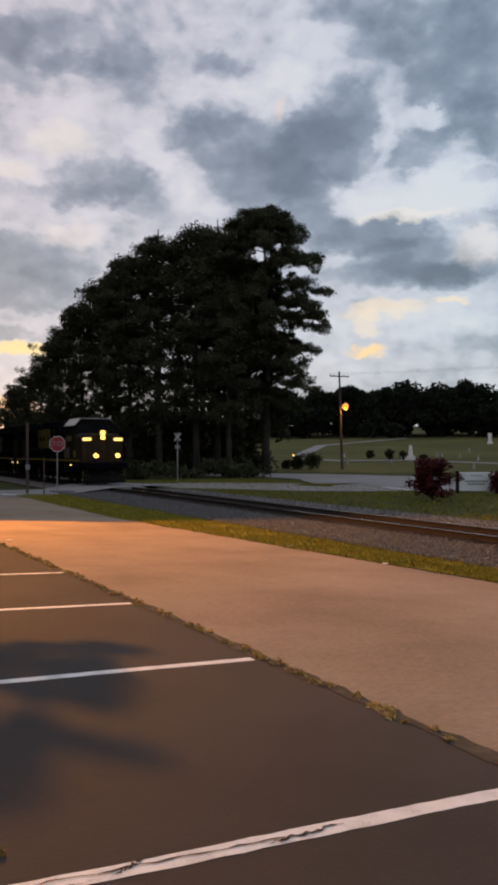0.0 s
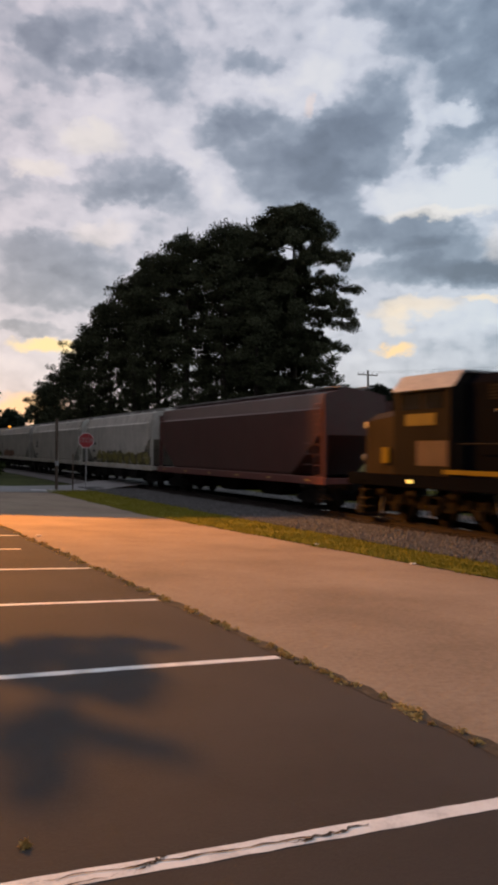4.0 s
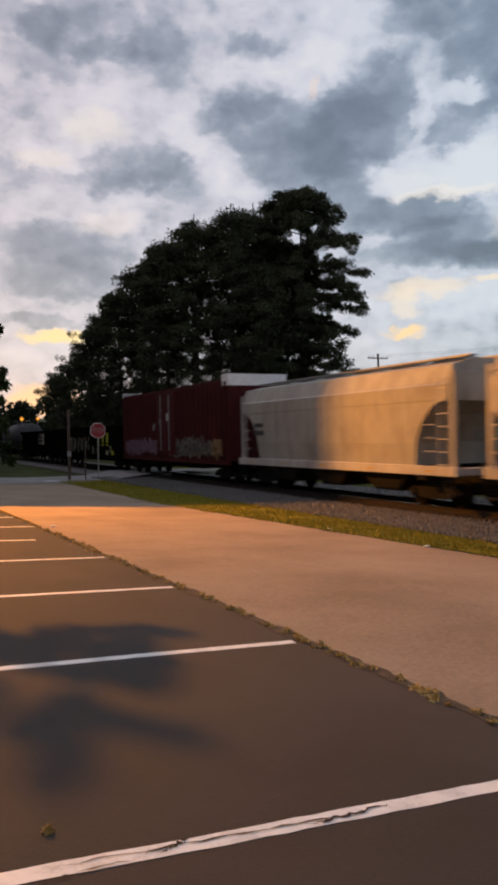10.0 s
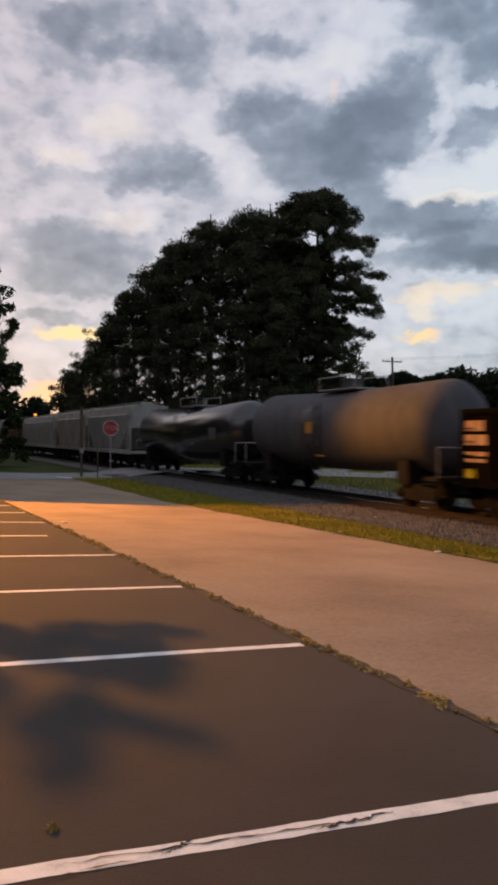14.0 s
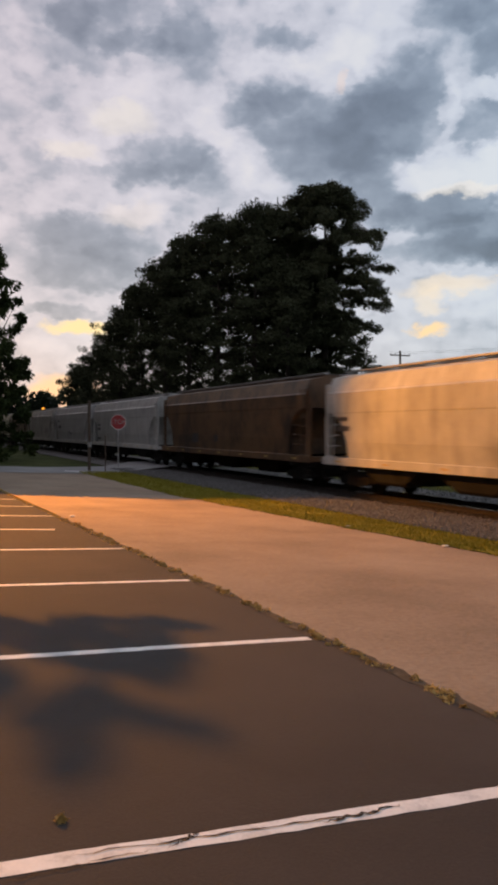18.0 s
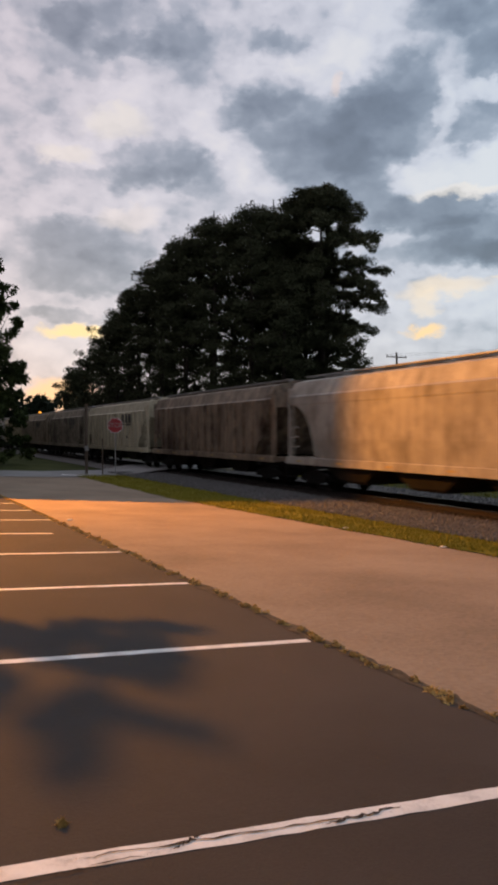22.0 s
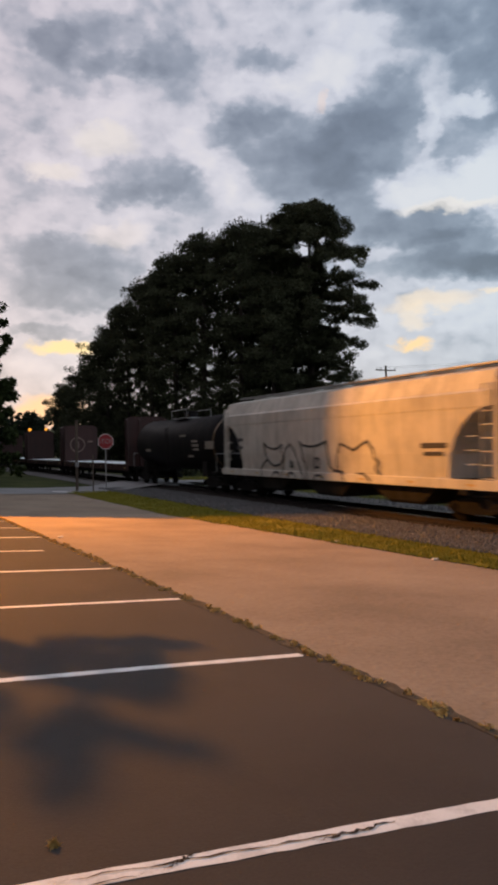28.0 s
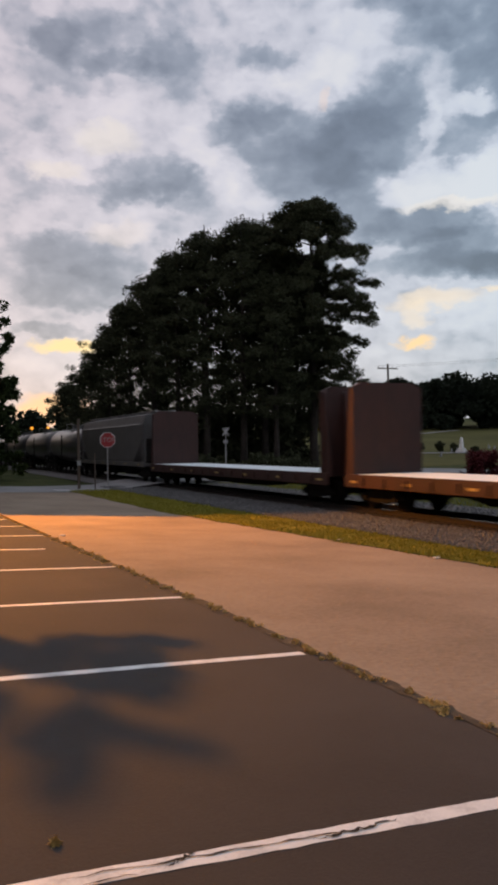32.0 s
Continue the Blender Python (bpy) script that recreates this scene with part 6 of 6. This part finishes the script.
    for p, w in ((1.42, 1.3), (0.05, 1.3), (-1.4, 1.3)):
        k = loft([[(xx, c + p + w / 2 + g, z + d) for g, d in ((-0.12, 0.78), (-w + 0.12, 0.78), (-w, 0.62), (-w - 0.06, -0.62), (-w + 0.06, -0.78), (-0.2, -0.78), (-0.06, -0.6), (0.0, 0.62))] for xx in (-0.99, -0.976)])
        part("side_mark", k, gold, car, "large yellow block")
    for p, w in ((1.2, 0.62), (0.05, 0.5), (-1.4, 0.3)):
        part("mark_slot", boxes((-0.994, -0.990, c + p - w / 2, c + p + w / 2, z - 0.16, z + 0.14)), blue, car)
    part("cab_block", boxes((-1.537, -1.522, *Y(3.3, 4.66), 3.06, 3.42)), paint("cab_gold", (0.10, 0.08, 0.012), 0.6, ((0.06, 0.04, 0.01), 0.4)), car)
    part("side_plate", boxes((-1.537, -1.522, *Y(3.84, 5.2), 1.85, 2.6)), pink, car, "faded pale square on the cab side")
    part("window_hood", boxes((-1.62, -1.5, *Y(2.95, 5.1), 4.08, 4.13)), "black", cab)
    part("grab_rail", boxes((-1.62, -1.56, *Y(2.2, 2.55), 1.9, 2.4)), bright, car)
    for d, z, w in ((6.3, 3.75, 0.6), (7.9, 3.75, 0.7), (9.7, 3.7, 0.9)):
        part("louvre", boxes(*[(-0.985, -0.95, *Y(d, d + w), z + 0.09 * i, z + 0.05 + 0.09 * i) for i in range(5)]), "black", car)
    for d, z in ((6.6, 3.4), (8.2, 3.25), (10.3, 3.4), (11.4, 2.9)):
        part("latch", boxes((-1.0, -0.97, *Y(d, d + 0.09), z, z + 0.07)), "steel", car)
    part("fuel_tank", loft([[(-1.3, y, 1.2), (1.3, y, 1.2), (1.35, y, 0.75), (1.0, y, 0.38), (-1.0, y, 0.38), (-1.35, y, 0.75)] for y in (-2.7, 2.7)]), grey, car)
    part("air_reservoir", rods(((-1.25, -2.6, 1.42), (-1.25, 2.6, 1.42), 0.16), n=12), "black", car)
    # handrails and steps
    bm = bmesh.new()
    for s in (-1, 1):
        for y in steps(-e + 0.5, e - 5.6, 1.7) if f > 0 else steps(-e + 5.6, e - 0.5, 1.7):
            rod(bm, (s * 1.46, y, 1.55), (s * 1.46, y, 2.5), 0.02, n=5)
        u0, u1 = (-e + 0.5, e - 5.6) if f > 0 else (-e + 5.6, e - 0.5)
        rod(bm, (s * 1.46, u0, 2.5), (s * 1.46, u1, 2.5), 0.022, n=5)
    part("handrail", bm, "black", car)
    for s in (-1, 1):
        ye = s * (e - (front + 0.8 if s == f else 0.1))
        for sx in (-1, 1):
            for z in (0.4, 0.68, 0.96, 1.24):
                part("end_step", boxes((sx * 1.1, sx * 1.5, ye - 0.3, ye + 0.1, z, z + 0.04)), gold, car)
        part("pilot", loft([[(x, ye, 1.2), (x, ye + s * 0.45, 0.35), (x, ye + s * 0.4, 0.15), (x, ye, 0.2)] for x in (-1.4, 1.4)]), "black", car)
    # lamps that are lit
    lit = forward
    yh = f * (e - 1.05)
    for z in (3.28, 3.60):
        part("headlight", rod(bmesh.new(), (0, yh, z), (0, yh + 0.06 * f, z), 0.15, n=18), "headglow" if lit else "steel", car, "bright headlight" if lit else "")
    for x in (-0.76, 0.76):
        part("ditch_light", rod(bmesh.new(), (x, f * (e - 0.16), 2.03), (x, f * (e - 0.08), 2.03), 0.14, n=18), "headglow" if lit else "steel", car, "bright ditch light" if lit else "")
        part("light_bracket", boxes((x - 0.05, x + 0.05, f * (e - 0.22) - 0.05, f * (e - 0.22) + 0.05, 1.55, 2.0)), "black", car)
    for x in (-1.12, 1.12):
        part("lit_board", boxes((x - 0.29, x + 0.29, yh - 0.035, yh + 0.035, 3.06, 3.24)), "boardglow" if lit else "signwhite", car, "small lit board" if lit else "")
    for y, z in ((f * (e - 3.5), 1.3), (-f * (e - 0.4), 1.3)):
        part("step_lamp", boxes((-1.56, -1.5, y - 0.05, y + 0.05, z, z + 0.1)), "boardglow", car)
    loco_trucks(car, L, 5.0)


def build_train():
    white, pale, grey = (0.46, 0.448, 0.40), (0.37, 0.36, 0.32), (0.28, 0.28, 0.268)
    locomotive(45.3, 67.9, True, "dark blue and yellow diesel locomotive with lit headlights")
    locomotive(67.9, 92.6, False, "dark blue diesel locomotive running backwards")
    covered_hopper(92.6, 111.3, (0.065, 0.024, 0.022), "dark red-brown covered hopper car", sill=(0.14, 0.05, 0.045))
    covered_hopper(111.3, 127.3, white, "white covered hopper car with a yellowish sprayed painting", letters=[(4.85, 2.66, 0.9, 0.2), (4.85, 2.12, 0.6, 0.2), (4.7, 1.55, 0.9, 0.22)], tag=(-7.2, 4.0, 1.15, 2.2, 9, 5, (0.17, 0.15, 0.04), (0.03, 0.03, 0.03), 0.25))
    covered_hopper(127.3, 147.7, white, "white covered hopper car with long wedge ends", letters=small_letters(7.0, 2.8))
    covered_hopper(147.7, 168.1, white, "white covered hopper car with an orange sprayed painting", tag=(-0.6, 5.6, 1.15, 2.2, 5, 6, (0.20, 0.085, 0.045), (0.07, 0.03, 0.02), 0.2), letters=small_letters(7.2, 2.7))
    covered_hopper(168.1, 181.2, white, "short white covered hopper car with stencilled marks", bays=2, letters=[(3.6, 3.38, 0.9, 0.16), (3.6, 2.85, 1.0, 0.3), (-2.0, 2.25, 0.8, 0.12), (-2.8, 1.92, 0.4, 0.2)], roof=4.68)
    covered_hopper(181.2, 195.1, pale, "short pale covered hopper car", bays=2, letters=[(3.3, 2.95, 0.7, 0.25), (2.0, 2.22, 0.5, 0.2), (-2.8, 2.0, 2.2, 0.22)])
    covered_hopper(195.1, 210.8, (0.34, 0.337, 0.305), "grey covered hopper car with a pale sill", bays=3, letters=[(5.3, 2.75, 0.8, 0.18), (5.3, 2.42, 0.9, 0.2)], roof=4.55, sill=(0.46, 0.45, 0.43), round_end=True, wedge=(1.6, 2.0))
    boxcar(210.8, 229.2)
    yellow, cream = (0.36, 0.37, 0.02), (0.26, 0.27, 0.20)
    marks = []
    for y in (-5.75, -6.95, -8.05):
        marks += [(y, 2.32, 0.58, 0.72), (y, 1.8, 0.62, 0.14)]
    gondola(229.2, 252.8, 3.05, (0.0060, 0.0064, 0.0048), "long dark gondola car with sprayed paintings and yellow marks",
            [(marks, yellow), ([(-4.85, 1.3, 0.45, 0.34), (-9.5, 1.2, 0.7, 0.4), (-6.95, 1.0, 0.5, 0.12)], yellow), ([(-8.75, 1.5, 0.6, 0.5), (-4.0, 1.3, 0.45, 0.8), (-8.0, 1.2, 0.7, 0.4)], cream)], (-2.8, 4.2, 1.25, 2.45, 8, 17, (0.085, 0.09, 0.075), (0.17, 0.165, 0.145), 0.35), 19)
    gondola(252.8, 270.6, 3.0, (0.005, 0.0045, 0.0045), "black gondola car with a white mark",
            [([(-2.72, 2.30, 0.34, 0.86), (-3.05, 2.72, 0.52, 0.24), (-3.05, 1.88, 0.52, 0.24), (-3.95, 2.72, 0.74, 0.24), (-3.95, 2.30, 0.74, 0.22), (-3.95, 1.88, 0.74, 0.24), (-3.68, 2.5, 0.22, 0.3), (-4.2, 2.1, 0.22, 0.3), (-4.95, 2.30, 0.44, 0.6), (-4.95, 2.70, 0.9, 0.26), (-4.95, 1.90, 0.9, 0.26)], (0.50, 0.48, 0.45)), ([(7.8, 2.65, 0.75, 0.3), (7.75, 2.25, 0.9, 0.3), (7.75, 1.85, 0.9, 0.12), (7.75, 1.66, 0.8, 0.1)], (0.40, 0.28, 0.2)), ([(8.0, 1.3, 0.5, 0.28)], yellow)], None, 14)
    tank_car(270.6, 285.8, (0.088, 0.092, 0.10), "grey tank car with a round end and orange marks", 1.55, (1.1, 1.5, (0.04, 0.04, 0.043)), 0.6, [(0.75, -0.02, 0.5, 0.45), (0.45, -1.0, 0.7, 0.35)], (0.42, 0.22, 0.03))
    tank_car(285.8, 303.6, (0.016, 0.016, 0.017), "black tank car with a glossy top", 1.5, None, 0.2, [(-5.5, -0.2, 0.9, 0.6), (-2.4, -0.6, 0.4, 0.35)], (0.08, 0.08, 0.08), 0.26)
    covered_hopper(303.6, 317.6, grey, "short grey covered hopper car", bays=2, sill=(0.42, 0.42, 0.41))
    seq = [
        (317.6, 331.2, pale, "soiled pale covered hopper car with yellow corner marks", dict(grime=((0.07, 0.045, 0.03), 0.5), bays=2, wedge=(2.0, 1.9), streak=((0.10, 0.06, 0.035), 0.65), letters=[(-3.7, 1.42, 0.45, 0.2), (4.6, 1.45, 0.4, 0.2), (2.4, 1.42, 0.3, 0.2)], letter_color=(0.45, 0.29, 0.03))),
        (331.2, 353.2, (0.42, 0.42, 0.39), "pale grey four-bay covered hopper car", dict(bays=4, roof=4.55, wedge=(1.4, 1.7), round_end=True, letters=[(9.0, 2.75, 0.7, 0.16), (9.0, 2.4, 0.9, 0.2)], sill=(0.46, 0.46, 0.44))),
        (353.2, 373.3, (0.125, 0.068, 0.032), "rust-brown covered hopper car", dict(grime=((0.020, 0.013, 0.010), 0.95), round_end=True, wedge=(1.6, 2.0), streak=((0.05, 0.03, 0.02), 0.6), letters=[(3.6, 1.9, 0.9, 0.5), (0.5, 1.9, 0.5, 0.35)])),
        (373.3, 392.6, (0.38, 0.38, 0.365), "grey covered hopper car with stencilled marks", dict(round_end=True, wedge=(1.7, 1.9), sill=(0.5, 0.5, 0.48), letters=small_letters(6.6, 2.7))),
        (392.6, 410.6, (0.33, 0.33, 0.325), "grey covered hopper car with rounded end openings", dict(round_end=True, wedge=(1.8, 2.0), letters=[(5.7, 3.15, 0.7, 0.2), (5.3, 2.55, 1.3, 0.3), (0.4, 2.05, 0.4, 0.25), (-0.5, 1.9, 0.6, 0.2)])),
        (410.6, 429.9, (0.38, 0.357, 0.32), "soiled pale covered hopper car with thin sprayed lines", dict(grime=((0.06, 0.05, 0.04), 0.55), round_end=True, wedge=(2.0, 2.2), letters=[(-5.0, 2.1, 2.4, 0.06), (-5.0, 1.95, 1.8, 0.05), (-5.3, 2.3, 1.5, 0.05)], streak=((0.06, 0.05, 0.045), 0.5))),
        (429.9, 448.5, (0.26, 0.20, 0.145), "heavily stained brown covered hopper car with faint ribs", dict(grime=((0.035, 0.020, 0.013), 0.9), ribs=16, wedge=(1.8, 2.2), streak=((0.06, 0.035, 0.022), 0.85))),
        (448.5, 467.4, (0.45, 0.415, 0.305), "cream ribbed covered hopper car with dark marks", dict(grime=((0.12, 0.09, 0.05), 0.3), ribs=16, wedge=(2.2, 2.1), letters=[(-3.2, 3.35, 0.5, 0.62), (-4.05, 3.35, 0.5, 0.62), (-4.9, 3.35, 0.5, 0.62), (-3.2, 2.9, 0.55, 0.1), (-4.5, 2.9, 1.2, 0.1), (-4.2, 2.05, 0.3, 0.2)], streak=((0.16, 0.12, 0.07), 0.3))),
        (467.4, 486.0, (0.28, 0.25, 0.195), "grey-tan stained ribbed covered hopper car", dict(grime=((0.035, 0.024, 0.016), 0.85), ribs=18, wedge=(1.9, 2.2), streak=((0.05, 0.035, 0.025), 0.7), letters=[(-3.12, 3.3, 0.5, 0.6), (-3.98, 3.3, 0.5, 0.6), (-4.85, 3.3, 0.5, 0.6), (-4.0, 2.85, 2.2, 0.1)])),
        (486.0, 506.0, (0.30, 0.255, 0.19), "tan covered hopper car with three dark marks", dict(grime=((0.06, 0.042, 0.028), 0.7), ribs=14, wedge=(1.9, 2.2), streak=((0.10, 0.07, 0.045), 0.6), letters=[(-3.42, 3.24, 0.5, 0.6), (-4.3, 3.24, 0.5, 0.6), (-5.16, 3.24, 0.5, 0.6), (-4.4, 2.02, 0.3, 0.16)])),
        (506.0, 523.8, (0.43, 0.375, 0.255), "cream ribbed covered hopper car with small marks", dict(ribs=16, wedge=(2.0, 2.1), streak=((0.2, 0.15, 0.08), 0.4), letters=[(3.9, 3.15, 0.3, 0.3), (4.76, 3.15, 0.3, 0.3), (3.87, 2.6, 0.6, 0.2), (4.72, 2.6, 0.6, 0.2), (2.64, 2.14, 1.2, 0.12)], letter_color=(0.14, 0.10, 0.05))),
        (523.8, 543.8, (0.50, 0.49, 0.44), "white covered hopper car with dark sprayed outlines", dict(round_end=True, wedge=(1.9, 2.1), letters=[(7.4, 2.66, 0.7, 0.14), (7.4, 2.3, 0.6, 0.14), (-6.6, 2.3, 1.2, 0.16), (-6.6, 2.05, 0.9, 0.12), (-3.5, 1.18, 2.6, 0.1)])),
    ]
    for a, b, c, label, kw in seq:
        last = covered_hopper(a, b, c, label, **kw)
    # dark sprayed outlines of four large shapes along the last of them
    spray_lines(last, ([(5.1, 1.03), (5.1, 1.45), (4.8, 1.65), (4.55, 1.8), (4.75, 2.05), (4.9, 2.48), (4.5, 2.3), (4.0, 2.22), (3.6, 2.25), (3.2, 2.42)],
                       [(3.2, 2.42), (3.3, 2.1), (3.1, 1.78), (3.4, 1.55), (4.0, 1.5), (4.5, 1.75)], [(4.1, 1.04), (3.85, 1.25), (3.5, 1.25), (3.3, 1.04)]))
    spray_lines(last, ([(3.1, 1.04), (3.05, 1.75), (2.9, 2.2), (2.5, 2.45), (2.1, 2.1), (1.8, 1.6), (1.4, 1.2), (1.4, 1.04)], [(2.4, 1.75), (2.18, 1.5), (2.45, 1.5), (2.4, 1.75)], [(2.7, 1.04), (2.5, 1.25), (2.2, 1.25), (2.0, 1.04)]))
    spray_lines(last, ([(1.75, 2.52), (1.4, 2.36), (0.8, 2.3), (0.2, 2.36), (-0.35, 2.5), (-0.45, 2.0), (-0.6, 1.6), (-0.9, 1.4), (-1.2, 1.4)], [(1.65, 2.5), (1.5, 2.1), (1.44, 1.8), (1.2, 1.65), (1.1, 1.2), (1.15, 1.04)],
                       [(0.5, 1.85), (0.2, 1.85), (0.2, 1.5), (0.5, 1.5), (0.5, 1.85)], [(0.5, 1.04), (0.4, 1.2), (0.0, 1.2), (-0.15, 1.04)]))
    spray_lines(last, ([(-1.1, 1.4), (-1.1, 2.0), (-1.3, 2.4), (-1.7, 2.32), (-2.2, 2.15), (-2.7, 2.35), (-3.05, 2.48), (-3.4, 2.2), (-3.5, 1.9), (-3.75, 1.75), (-3.55, 1.55), (-3.8, 1.33)],
                       [(-1.1, 1.4), (-1.5, 1.36), (-1.6, 1.05)], [(-2.4, 1.33), (-2.9, 1.34), (-3.3, 1.1)]))
    black = (0.016, 0.016, 0.017)
    tank_car(543.8, 559.3, black, "black tank car with pale placards", 1.5, (-7.0, -6.85, (0.10, 0.055, 0.012)), 0.5, [(-4.4, -0.2, 0.9, 0.14), (-4.4, -0.42, 0.8, 0.12), (-4.3, 0.02, 0.8, 0.12), (-6.4, -0.2, 1.1, 0.4), (-3.3, -0.75, 0.7, 0.2), (-2.4, 0.35, 0.9, 0.12), (3.9, -0.45, 0.9, 0.16)], (0.20, 0.18, 0.15), 0.10)
    bulkhead_flat(559.3, 581.4, True)
    bulkhead_flat(581.4, 602.2)
    bulkhead_flat(602.2, 625.0)
    dull = (0.06, 0.06, 0.062)
    covered_hopper(625.0, 644.0, (0.10, 0.10, 0.10), "dark grey covered hopper car")
    for k in range(5):
        tank_car(644.0 + 15.4 * k, 659.4 + 15.4 * k, dull, "dark grey tank car with a glossy top", 1.5, None, 0.3)


build_train()


def motions():
    """The train runs towards y < 0 past the camera."""
    for car, mid in CARS:
        walk(car, [(t, pose(TRACK_X, mid - travel(t), RAIL_Z)) for t in (*steps(0, 6, 0.5), *range(7, 33))])

motions()
